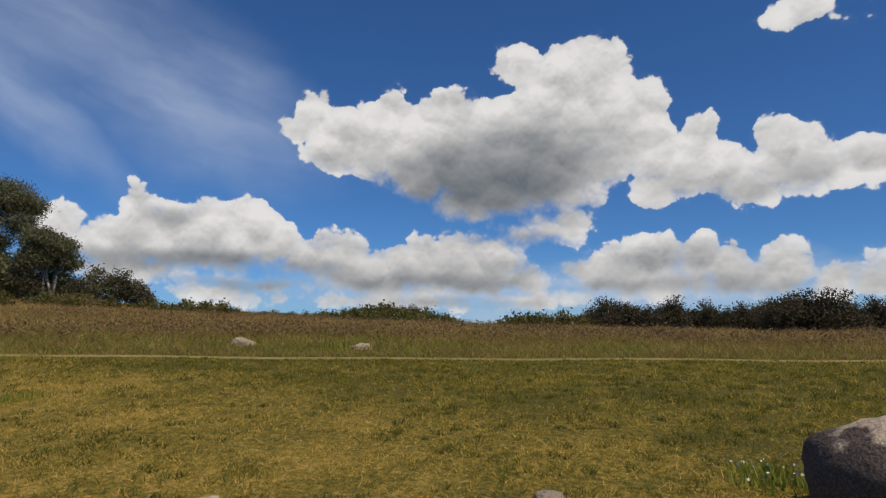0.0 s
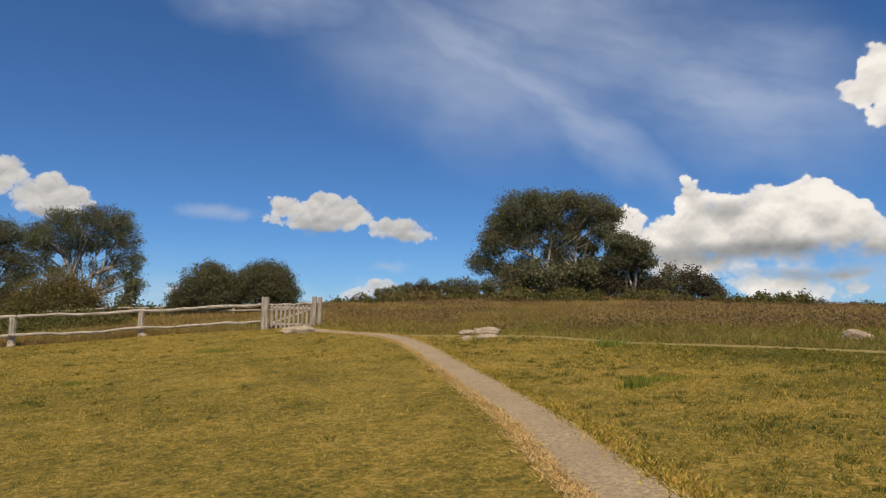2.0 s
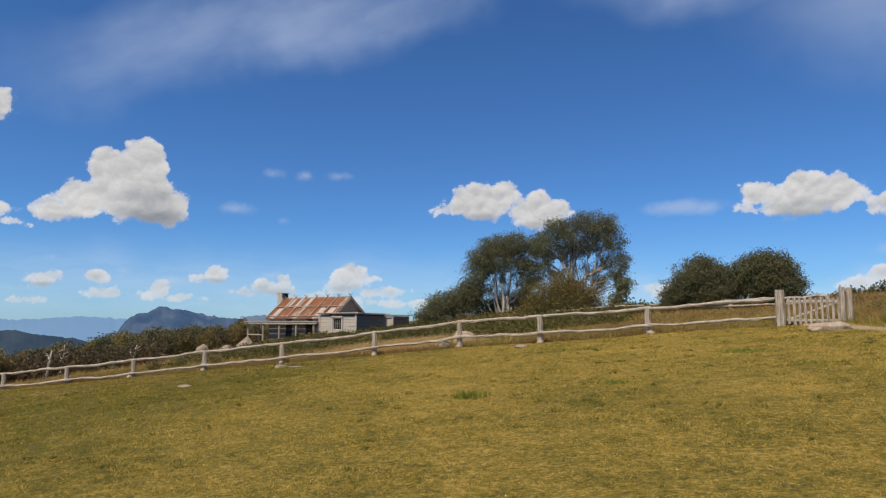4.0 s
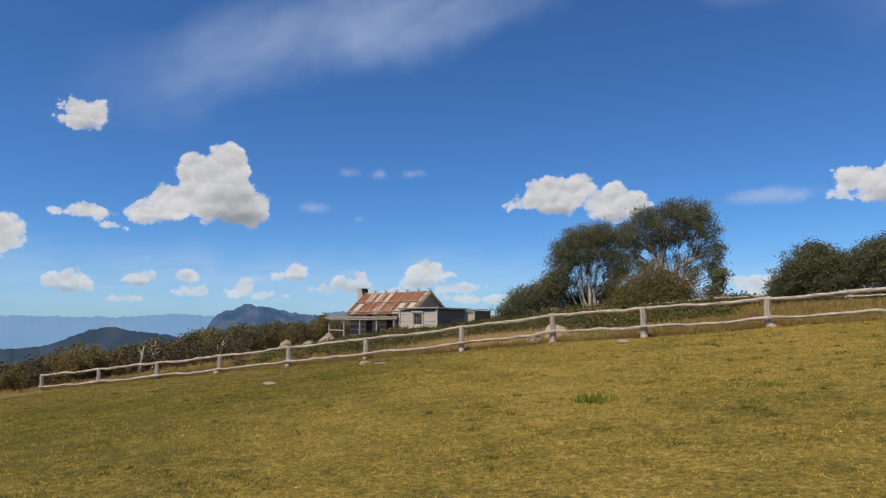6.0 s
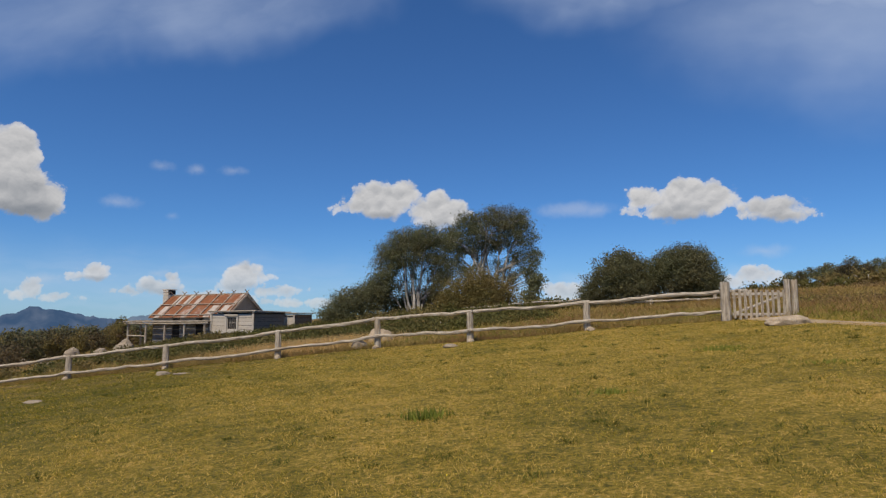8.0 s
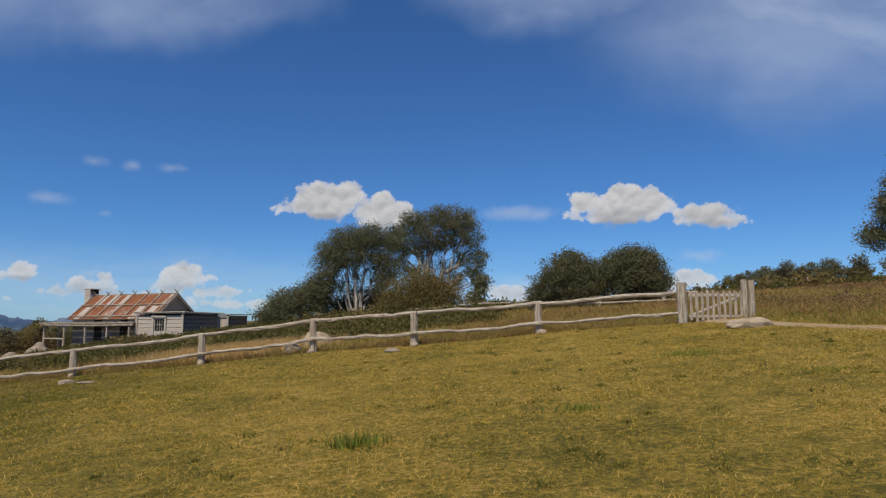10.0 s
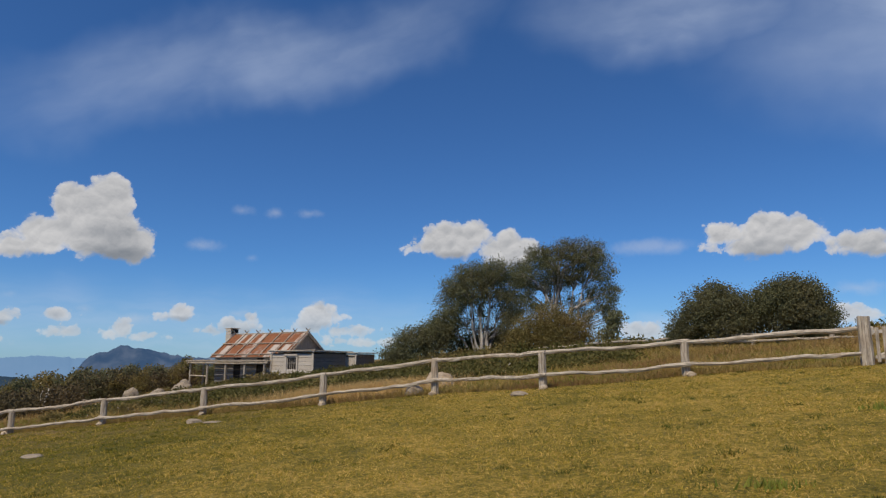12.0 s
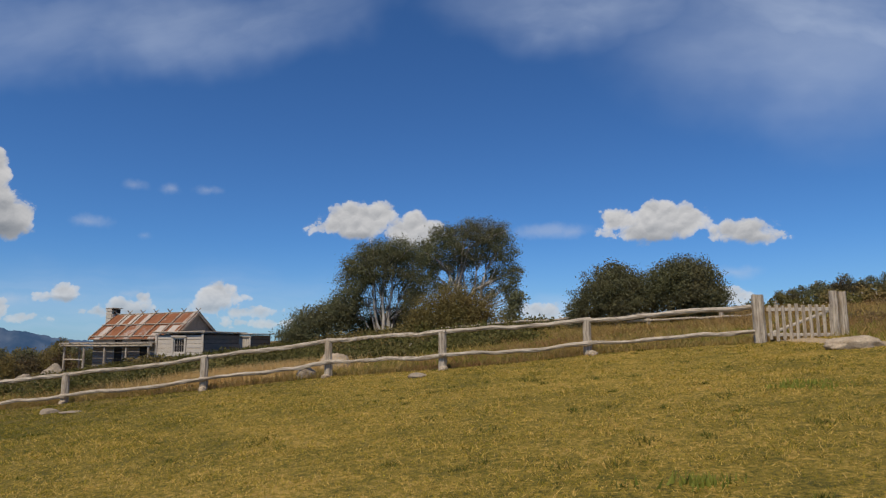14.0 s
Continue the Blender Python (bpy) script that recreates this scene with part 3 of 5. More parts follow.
def rock_mesh(name, sx, sy, sz, seed, rough=0.22, material_used=None, cut=0.35, undercut=0.0, lean=(0.0, 0.0)):
    """A weathered boulder, sunk into the ground by part of its height."""
    bm = bmesh.new()
    bmesh.ops.create_icosphere(bm, subdivisions=4, radius=1.0)
    off = Vector((seed * 3.7, seed * 1.3, seed * 2.1))
    for v in bm.verts:
        n = v.co.normalized()
        d = 1 + rough * noise.noise(n * 1.3 + off) + rough * 0.5 * noise.noise(n * 3.1 + off) + 0.05 * noise.noise(n * 9 + off)
        flat = Vector((n.x, n.y, max(n.z, -cut)))
        tuck = 1 - undercut * max(0.5 - n.z, 0)
        v.co = Vector((flat.x * sx * tuck, flat.y * sy * tuck, (flat.z + cut * 0.5) * sz)) * d
        v.co += Vector((lean[0], lean[1], 0)) * (v.co.z - 0.6 * sz)
    verts, faces = [v.co.copy() for v in bm.verts], [[v.index for v in f.verts] for f in bm.faces]
    bm.free()
    return mesh_of(name, verts, faces, material_used or M_ROCK, True)


def leaves(centres, size, stretch=2.2, droop=0.0):
    """Four-cornered leaves at the centres, turned at random; corners in order."""
    n = len(centres)
    a = rng.normal(size=(n, 3))
    a[:, 2] -= droop
    a /= np.linalg.norm(a, axis=1)[:, None]
    b = np.cross(a, rng.normal(size=(n, 3)))
    b /= np.linalg.norm(b, axis=1)[:, None]
    s = size * rng.uniform(0.6, 1.4, (n, 1))
    a, b = a * s * stretch * 0.5, b * s * 0.5
    quad = np.stack([centres - a, centres - a * 0.1 + b, centres + a, centres - a * 0.1 - b], 1)
    return quad.reshape(-1, 3)


def clumps(blobs, count, spread, per):
    """Leaf centres in clumps that sit in the outer part of soft-edged blobs (x, y, z, radius, flattening)."""
    out = []
    vol = np.array([b[3] ** 2 for b in blobs])
    for b, share in zip(blobs, vol / vol.sum()):
        n = max(int(count * share / per), 3)
        d = rng.normal(size=(n, 3))
        d /= np.linalg.norm(d, axis=1)[:, None]
        r = b[3] * rng.uniform(0.12, 1.0, (n, 1)) ** 0.5 * rng.uniform(0.82, 1.12, (n, 1))
        c = np.array(b[:3]) + d * r * np.array([1, 1, b[4]])
        c = np.repeat(c, per, 0) + rng.normal(size=(n * per, 3)) * spread * np.array([1, 1, 0.7])
        out.append(c)
    return np.concatenate(out)


def limb(start, end, r0, r1, bow, steps=6):
    start, end = Vector(start), Vector(end)
    side = Vector((random.uniform(-1, 1), random.uniform(-1, 1), random.uniform(-0.2, 0.6))) * bow
    pts, rad = [], []
    for i in range(steps + 1):
        t = i / steps
        pts.append(start.lerp(end, t) + side * math.sin(math.pi * t) + Vector((random.uniform(-1, 1), random.uniform(-1, 1), 0)) * bow * 0.12 * (0 < i < steps))
        rad.append(r0 + (r1 - r0) * t)
    return tube(pts, rad, 6, 1.0, 0.1)


def tree(name, x, y, turn, blobs, stems, leaf_count, leaf_size, label, category, leaf_material=None, spread=0.42, thick=0.16, group="", droop=0.5, dz=-0.05, bare=()):
    """A tree: stems (foot x, foot y) rise and fork into limbs that reach into the blobs of foliage; local x points across the view, z up."""
    m = place_at(x, y, dz, turn)
    top = thing(name, m, label, category, group)
    wood = []
    for k, b in enumerate(blobs):
        foot = stems[k % len(stems)]
        fork = Vector((foot[0] * 0.6 + b[0] * 0.4, foot[1] * 0.6 + b[1] * 0.4, max(b[2] - b[3] * 1.1, b[2] * 0.4)))
        wood.append(limb((foot[0], foot[1], -0.3), fork, thick, thick * 0.6, 0.3))
        for _ in range(6):
            tip = Vector((b[0], b[1], b[2])) + Vector((random.uniform(-1, 1) * b[3], random.uniform(-1, 1) * b[3], random.uniform(-0.3, 0.85) * b[3] * b[4])) * 0.85
            wood.append(limb(fork, tip, thick * 0.5, thick * 0.1, 0.35, 5))
    v, f = joined(wood)
    part("trunk", mesh_of("trunk", v, f, M_BARK, True), top, "pale forked trunks and limbs")
    c = clumps(blobs, leaf_count, spread, 34)
    for bx, bz, bw, bh in bare:                        # openings in the foliage through which the stems show
        hole = ((c[:, 0] - bx) / bw) ** 2 + ((c[:, 2] - bz) / bh) ** 2 < rng.uniform(0.5, 1.3, len(c))
        c = c[~(hole & ((c[:, 1] < 0.5) | (rng.uniform(0, 1, len(c)) < 0.45)))]
    part("crown", fast_mesh("crown", leaves(c, leaf_size, 2.2, droop), 4, leaf_material or M_GUM), top, "dense ragged dark foliage")
    return top


def bush(name, x, y, turn, blobs, leaf_count, leaf_size, label, category, leaf_material, spread=0.3, group=""):
    """A shrub whose leaves reach the ground, on a few short stems."""
    top = thing(name, place_at(x, y, -0.05, turn), label, category, group)
    wood = [limb((b[0] * 0.3, b[1] * 0.3, -0.2), (b[0], b[1], b[2] + 0.3 * b[3]), 0.06, 0.02, 0.15, 4) for b in blobs]
    v, f = joined(wood)
    part("stem", mesh_of("stem", v, f, M_BARK, True), top)
    c = clumps(blobs, leaf_count, spread, 26)
    c[:, 2] = np.abs(c[:, 2])
    part("foliage", fast_mesh("foliage", leaves(c, leaf_size, 1.8), 4, leaf_material), top)
    return top


def vnoise(x, y, scale, seed):
    """Smooth value noise in 0..1 for many points at once."""
    table = np.random.default_rng(seed).uniform(0, 1, (512, 512))
    u, v = x * scale + 31.7, y * scale + 17.3
    i, j = np.floor(u).astype(int), np.floor(v).astype(int)
    a, b = u - i, v - j
    a, b = a * a * (3 - 2 * a), b * b * (3 - 2 * b)
    i0, i1, j0, j1 = i % 512, (i + 1) % 512, j % 512, (j + 1) % 512
    return (table[i0, j0] * (1 - a) + table[i1, j0] * a) * (1 - b) + (table[i0, j1] * (1 - a) + table[i1, j1] * a) * b


# ---- ground ----
rings = np.concatenate([[0.0], np.arange(0.6, 60, 0.6), np.geomspace(60, 4600, 60)])
spokes = 360
theta = np.linspace(0, 2 * np.pi, spokes, endpoint=False)
gx, gy = np.outer(rings, np.sin(theta)).ravel(), np.outer(rings, np.cos(theta)).ravel()
gz = lift(gx, gy)
gfaces = [(i * spokes + j, (i + 1) * spokes + j, (i + 1) * spokes + (j + 1) % spokes, i * spokes + (j + 1) % spokes)
          for i in range(len(rings) - 1) for j in range(spokes)]
solo("ground", mesh_of("ground", np.stack([gx, gy, gz], 1), gfaces, M_GROUND, True), Matrix(), "dry summer grassland sloping over a mountain top", "ground", "", "structure")


def strip(name, centre, widths, material_used, rise_by, label):
    """A trodden way laid on the ground along a smooth line, with ragged edges."""
    c = np.array(centre, float)
    t = np.linspace(0, len(c) - 1, 260)
    k = np.minimum(t.astype(int), len(c) - 2)
    u = (t - k)[:, None]
    p0, p1, p2, p3 = c[np.maximum(k - 1, 0)], c[k], c[k + 1], c[np.minimum(k + 2, len(c) - 1)]
    line = 0.5 * (2 * p1 + (p2 - p0) * u + (2 * p0 - 5 * p1 + 4 * p2 - p3) * u ** 2 + (3 * p1 - p0 - 3 * p2 + p3) * u ** 3)
    ahead = np.gradient(line, axis=0)
    ahead /= np.linalg.norm(ahead, axis=1)[:, None]
    side = np.stack([ahead[:, 1], -ahead[:, 0]], 1)
    half = np.interp(t, np.arange(len(c)), widths) / 2
    cols = 7
    verts, faces = [], []
    for i in range(len(line)):
        for j in range(cols):
            s = (j / (cols - 1) - 0.5) * 2
            w = half[i] * (1 + 0.22 * noise.noise(Vector((i * 0.2, s * 0.8, 1.7)))) * s
            x, y = line[i] + side[i] * w
            verts.append((x, y, float(lift(x, y)) + rise_by * (1 - 0.9 * abs(s) ** 4)))
    for i in range(len(line) - 1):
        for j in range(cols - 1):
            a = i * cols + j
            faces.append((a, a + 1, a + cols + 1, a + cols))
    solo(name, mesh_of(name, verts, faces, material_used, True), Matrix(), label, "path", "", "structure")
    return line


path_line = strip("path", [(2.2, -6.0), (2.6, -2.0), (3.42, 1.2), (4.28, 3.7), (5.38, 6.32), (6.73, 10.23), (8.68, 16.05), (9.75, 20.8), (9.2, 24.6), (8.5, 27.5), (8.4, 30.0), (9.0, 36.0)],
                  [0.75, 0.75, 0.75, 0.7, 0.68, 0.7, 0.82, 1.05, 1.1, 1.0, 1.0, 1.0], M_GRAVEL, 0.022, "narrow pale gravel footpath worn through the grass")
track_line = strip("track", [(10.2, 20.6), (12.9, 17.0), (13.7, 12.4), (15.0, 8.0), (17.1, 1.6), (18.9, -6.3), (20.5, -14.0), (21.0, -24.0)],
                   [0.46, 0.36, 0.36, 0.36, 0.36, 0.36, 0.36, 0.36], M_WORN, 0.03, "thin straw-coloured trodden track along the tall grass")

# ---- distant ranges ----
def range_backdrop(name, az0, az1, away, profile, material_used, label):
    """A far range: a slope whose crest follows profile(bearing), in degrees above eye level."""
    az = np.arange(az0, az1, 0.1)
    rows = 14
    verts, faces = [], []
    for i, a in enumerate(az):
        crest = profile(a) + 0.10 * noise.noise(Vector((a * 0.9, 3.1, away))) 
        for j in range(rows):
            t = j / (rows - 1)
            d = away * (1 - 0.28 * t + 0.015 * noise.noise(Vector((a * 0.7, t * 3, 2.0))))
            ragged = (0.11 * noise.noise(Vector((a * 2.2, 5.0, away))) + 0.06 * noise.noise(Vector((a * 5.0, 8.0, away)))) * max(1 - t * 4, 0)
            z = away * math.tan(radians(crest + ragged)) * (1 - t) - 290 * t ** 0.8
            verts.append((d * math.sin(radians(a)), d * math.cos(radians(a)), z))
    for i in range(len(az) - 1):
        for j in range(rows - 1):
            k = i * rows + j
            faces.append((k, k + rows, k + rows + 1, k + 1))
    solo(name, mesh_of(name, verts, faces, material_used, True), Matrix(), label, "mountain", "", "structure")


def bump_at(a, centre, width, height):
    return height * math.exp(-((a - centre) / width) ** 2)


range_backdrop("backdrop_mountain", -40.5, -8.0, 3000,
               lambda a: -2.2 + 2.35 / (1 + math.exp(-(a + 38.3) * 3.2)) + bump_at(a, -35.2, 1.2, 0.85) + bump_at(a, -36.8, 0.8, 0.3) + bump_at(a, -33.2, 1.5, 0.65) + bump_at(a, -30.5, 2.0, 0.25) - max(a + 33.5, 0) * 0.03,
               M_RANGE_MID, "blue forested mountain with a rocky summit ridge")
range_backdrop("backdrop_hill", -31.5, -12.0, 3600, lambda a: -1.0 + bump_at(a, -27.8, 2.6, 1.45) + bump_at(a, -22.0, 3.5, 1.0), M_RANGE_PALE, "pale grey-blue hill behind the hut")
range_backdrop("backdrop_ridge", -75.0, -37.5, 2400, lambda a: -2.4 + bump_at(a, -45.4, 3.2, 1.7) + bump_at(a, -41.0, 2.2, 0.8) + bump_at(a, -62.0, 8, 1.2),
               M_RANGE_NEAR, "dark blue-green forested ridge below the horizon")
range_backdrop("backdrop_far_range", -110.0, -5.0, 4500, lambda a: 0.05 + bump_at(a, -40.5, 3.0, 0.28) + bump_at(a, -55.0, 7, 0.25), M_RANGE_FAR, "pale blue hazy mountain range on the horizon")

# ---- post and rail fence ----
def post_mesh(high, wide, deep, lean=0.0):
    """A hewn post: four-sided, worn corners, uneven faces and a rough top."""
    rings_v, faces = [], []
    n = 8
    levels = 7
    for i in range(levels):
        t = i / (levels - 1)
        for k in range(n):
            a = 2 * math.pi * (k + 0.5) / n
            s = 1.0 / max(abs(math.cos(a)), abs(math.sin(a))) * 0.9
            w = 1 + 0.08 * (random.random() - 0.5) + 0.10 * (1 - t)
            rings_v.append(Vector((math.cos(a) * s * wide / 2 * w + lean * t, math.sin(a) * s * deep / 2 * w, -0.35 + (high + 0.35) * t + (0.03 * random.random() if i == levels - 1 else 0))))
    for i in range(levels - 1):
        for k in range(n):
            k2 = (k + 1) % n
            faces.append((i * n + k, i * n + k2, (i + 1) * n + k2, (i + 1) * n + k))
    faces.append(tuple(range((levels - 1) * n, levels * n)))
    return mesh_of("post", rings_v, faces, M_POST)


def rail_between(a, b, r0, r1, sag, squash=1.0):
    """A split log rail with the bends it grew with."""
    a, b = Vector(a), Vector(b)
    steps = 14
    phase = random.uniform(0, 6)
    pts, rad = [], []
    for i in range(steps + 1):
        t = i / steps
        env = math.sin(math.pi * t)
        p = a.lerp(b, t) + Vector((0, 0, -sag * env + 0.035 * math.sin(t * 7 + phase) * env + 0.014 * math.sin(t * 19 + phase * 3) * env + random.uniform(-0.016, 0.016)))
        p.y += random.uniform(-0.012, 0.012)
        pts.append(p)
        rad.append((r0 + (r1 - r0) * t) * random.uniform(0.82, 1.12))
    v, f = tube(pts, rad, 8, squash, 0.24)
    return mesh_of("rail", v, f, M_WOOD)


POSTS = [(7.02, 29.46, 0.98), (2.21, 30.30, 0.64), (-2.36, 29.96, 0.29), (-6.24, 31.68, 0.05), (-10.53, 31.87, -0.50), (-15.93, 32.95, -1.12), (-20.54, 33.20, -1.60),
         (-25.07, 33.46, -2.14), (-29.6, 33.75, -2.62), (-34.1, 33.95, -3.1), (-38.8, 34.1, -3.6)]
fence = thing("fence", pose(0, 30, 0), "weathered grey post-and-rail fence of split logs across the grass", "fence")
for i, (x, y, z) in enumerate(POSTS):
    base = float(lift(x, y))
    if i:
        ob = part("post", post_mesh(z - base - 0.05, 0.27, 0.22, random.uniform(-0.03, 0.03)), fence)
        ob.location = (x, y - 30, base)
    if i + 1 < len(POSTS):
        x2, y2, z2 = POSTS[i + 1]
        over = 0.12
        e = Vector((x2 - x, y2 - y, z2 - z)).normalized() * over
        part("rail", rail_between(Vector((x, y - 30, z - 0.02)) - e * (1 if i else 0), Vector((x2, y2 - 30, z2 - 0.02)) + e, 0.080, 0.066, 0.03), fence)
        drop = 0.73
        part("rail", rail_between(Vector((x, y - 30.14, z - drop - 0.02)) - e * (1 if i else 0), Vector((x2, y2 - 30.14, z2 - drop)) + e, 0.070, 0.058, 0.05), fence)

rear_fence = thing("fence", pose(12, 44, 0), "weathered grey rail fence behind the gate", "fence")
REAR = [(13.7, 43.6), (12.2, 44.7), (9.0, 47.0), (5.5, 50.5), (1.5, 54.0), (-3.0, 57.0)]
for i, (x, y) in enumerate(REAR):
    base = float(lift(x, y))
    ob = part("post", post_mesh(0.62, 0.24, 0.2), rear_fence)
    ob.location = (x - 12, y - 44, base)
    if i + 1 < len(REAR):
        x2, y2 = REAR[i + 1]
        b2 = float(lift(x2, y2))
        part("rail", rail_between((x - 12, y - 44, base + 0.64), (x2 - 12, y2 - 44, b2 + 0.64), 0.08, 0.07, 0.02), rear_fence)
        part("rail", rail_between((x - 12, y - 44.12, base + 0.28), (x2 - 12, y2 - 44.12, b2 + 0.28), 0.07, 0.06, 0.02), rear_fence)

# ---- gate ----
solo("gate_post", post_mesh(1.45, 0.36, 0.30, 0.0), place_at(7.24, 29.46, -0.02, 2), "thick squared weathered timber gate post", "gate post", "gate posts")
twin = thing("gate_post", place_at(9.62, 29.42, -0.02, -2), "pair of weathered timber posts set side by side at the gate", "gate post", "gate posts")
for dx, h in ((-0.12, 1.33), (0.14, 1.31)):
    ob = part("post", post_mesh(h, 0.22, 0.26), twin)
    ob.location = (dx, 0, 0)
gate = thing("picket_gate", place_at(7.44, 29.38, 0.0, -1), "weathered timber picket gate with a diagonal brace, closed", "gate")
span = 1.98
for i in range(10):
    x = 0.09 + (span - 0.18) * i / 9
    h = 1.12 + random.uniform(-0.04, 0.04)
    v, f = block(x - 0.05, x + 0.05, -0.035, -0.005, 0.04 + random.uniform(-0.02, 0.03), h, 0.012, 0.015)
    part("picket", mesh_of("picket", v, f, M_POST), gate)
for z in (0.22, 0.98):
    v, f = block(0.02, span - 0.02, 0.0, 0.05, z - 0.05, z + 0.05, 0.01, 0.01)
    part("gate_rail", mesh_of("gate_rail", v, f, M_BOARD), gate)
v, f = tube([(0.1, 0.03, 0.26), (span * 0.5, 0.035, 0.6), (span - 0.1, 0.03, 0.94)], [0.05, 0.05, 0.05], 6, 0.6)
part("brace", mesh_of("brace", v, f, M_BOARD), gate)

# ---- stones ----
def stone(x, y, sx, sy, sz, seed, label, turn=0.0, material_used=None, group="", rough=0.22, dz=0.0, undercut=0.0, lean=(0.0, 0.0)):
    return solo("boulder" if sz > 0.3 else "stone", rock_mesh("boulder", sx, sy, sz, seed, rough, material_used, 0.35, undercut, lean), place_at(x, y, dz, turn), label, "rock", group)


stone(6.0, -3.13, 0.85, 0.80, 0.66, 3, "large rounded granite boulder, dark below and pale on top, in the lawn", 20, M_BOULDER, rough=0.08, undercut=0.22, lean=(-0.33, 0.27))
stone(6.22, -0.70, 0.14, 0.12, 0.055, 5, "small flat granite stone in the short grass", 0, M_GREY)
stone(5.45, 1.7, 0.12, 0.1, 0.045, 6, "small flat granite stone in the short grass")
stone(7.75, 25.6, 0.70, 0.34, 0.24, 7, "long low granite rock before the gate", 4)
stone(11.9, 17.9, 0.46, 0.26, 0.11, 8, "pale rounded stone by the path", 10, group="stones by the path")
stone(12.1, 19.6, 0.42, 0.26, 0.13, 9, "pale rounded stone by the path", 40, group="stones by the path")
stone(12.85, 19.4, 0.56, 0.3, 0.2, 10, "pale rounded stone by the path, the largest", 0, group="stones by the path")
stone(12.7, 18.9, 0.44, 0.24, 0.11, 11, "pale rounded stone by the path", 70, group="stones by the path")
stone(11.15, 17.95, 0.2, 0.15, 0.1, 12, "small grey stone by the path", 20, group="stones by the path")
stone(18.6, 9.9, 0.40, 0.26, 0.20, 13, "pale granite stone in tall grass", -20)
stone(18.5, 6.0, 0.36, 0.24, 0.15, 14, "pale granite stone half sunk in weeds", -10)
stone(-7.15, 32.35, 0.38, 0.3, 0.33, 15, "rounded grey boulder with a dark crack under the fence", 0, M_GREY)
stone(-6.6, 34.8, 0.6, 0.45, 0.55, 16, "grey boulder in tall grass behind the fence", 15)
stone(-3.05, 28.3, 0.26, 0.2, 0.11, 17, "small pale stone in the lawn", 0, M_GREY)
stone(-14.4, 29.6, 0.28, 0.2, 0.13, 18, "small grey stone beside the fence", 0, M_GREY)
stone(-13.3, 28.9, 0.36, 0.25, 0.05, 19, "flat grey stone in the lawn", 0, M_GREY)
stone(-15.2, 23.3, 0.3, 0.24, 0.06, 20, "flat grey stone in the lawn", 0, M_GREY)
stone(-34.9, 56.0, 0.62, 0.5, 0.82, 21, "tall pale granite boulder below the hut", 10, M_GREY, "boulders by the hut")
stone(-31.9, 55.0, 0.6, 0.5, 0.55, 22, "rounded granite boulder below the hut", 40, M_GREY, "boulders by the hut")
stone(-30.9, 56.6, 0.78, 0.6, 0.9, 23, "large rounded granite boulder below the hut", 0, M_GREY, "boulders by the hut")
stone(-33.4, 54.0, 0.8, 0.45, 0.3, 24, "low granite slab below the hut", 30, M_GREY, "boulders by the hut")
stone(-32.3, 52.2, 0.7, 0.45, 0.26, 25, "low granite slab below the hut", -20, M_GREY, "boulders by the hut")
stone(-34.3, 52.0, 0.7, 0.4, 0.22, 26, "low granite slab below the hut", 10, M_GREY, "boulders by the hut")
stone(-38.5, 55.5, 0.5, 0.4, 0.45, 27, "grey granite boulder among scrub", 10, M_GREY, "boulders by the hut")
stone(-43.0, 58.0, 0.5, 0.4, 0.5, 28, "grey granite boulder among scrub", 60, M_GREY, "boulders by the hut")

for k, (px, py, pz) in enumerate(POSTS[1:8]):
    stone(px + (0.10, 0.02, -0.05, 0.06, 0.08, 0.05, -0.04)[k], py - 0.26, 0.15, 0.12, 0.12, 40 + k, "pale footing stone set against a fence post", 25 * k, group="footing stones")


def log(x, y, turn, long, radius, label):
    pts = [(-long / 2, 0, radius * 0.7), (-long * 0.2, 0.06, radius * 0.85), (long * 0.15, -0.05, radius * 0.8), (long / 2, 0.08, radius * 0.6)]
    v, f = tube(pts, [radius, radius * 0.9, radius * 0.8, radius * 0.5], 8, 1, 0.2)
    solo("log", mesh_of("log", v, f, M_WOOD), place_at(x, y, 0.0, turn), label, "log")


def snag(x, y, high, label):
    """A dead, bleached trunk with broken limbs."""
    top = thing("dead_tree", place_at(x, y, -0.1), label, "tree", "dead trees")
    v, f = joined([limb((0, 0, -0.2), (0.3, 0.1, high), 0.13, 0.05, 0.2)] + [limb((0.1 * k, 0, high * (0.4 + 0.15 * k)), (random.uniform(-1, 1), random.uniform(-0.5, 0.5), high * random.uniform(0.7, 1.1)), 0.06, 0.02, 0.15, 4) for k in range(4)])
    part("trunk", mesh_of("trunk", v, f, M_BARK, True), top, "bleached broken limbs")


log(-10.2, 60.0, 10, 2.8, 0.30, "fallen pale log under the snow gum")
log(-8.4, 59.6, -25, 1.6, 0.22, "short fallen pale log under the snow gum")
snag(-40.5, 44.0, 2.2, "bleached dead snow gum standing in scrub")
snag(-42.5, 47.5, 2.6, "bleached dead snow gum standing in scrub")
snag(-38.0, 50.5, 1.9, "bleached dead snow gum standing in scrub")

# ---- the hut ----
HUT = pose(-23.72, 64.26, -1.75, 0, 0, 154.3)
hut = thing("timber_hut", HUT, "weathered slab-timber mountain hut with a rusted iron roof, verandah and lean-to", "hut")
LEN, HALF, RIDGE, EAVE = 9.94, 2.46, 4.22, 2.14


def hut_part(name, shape, mat, parent=None, label="", smooth=False):
    v, f = shape
    return part(name, mesh_of(name, v, f, mat, smooth), parent or hut, label)


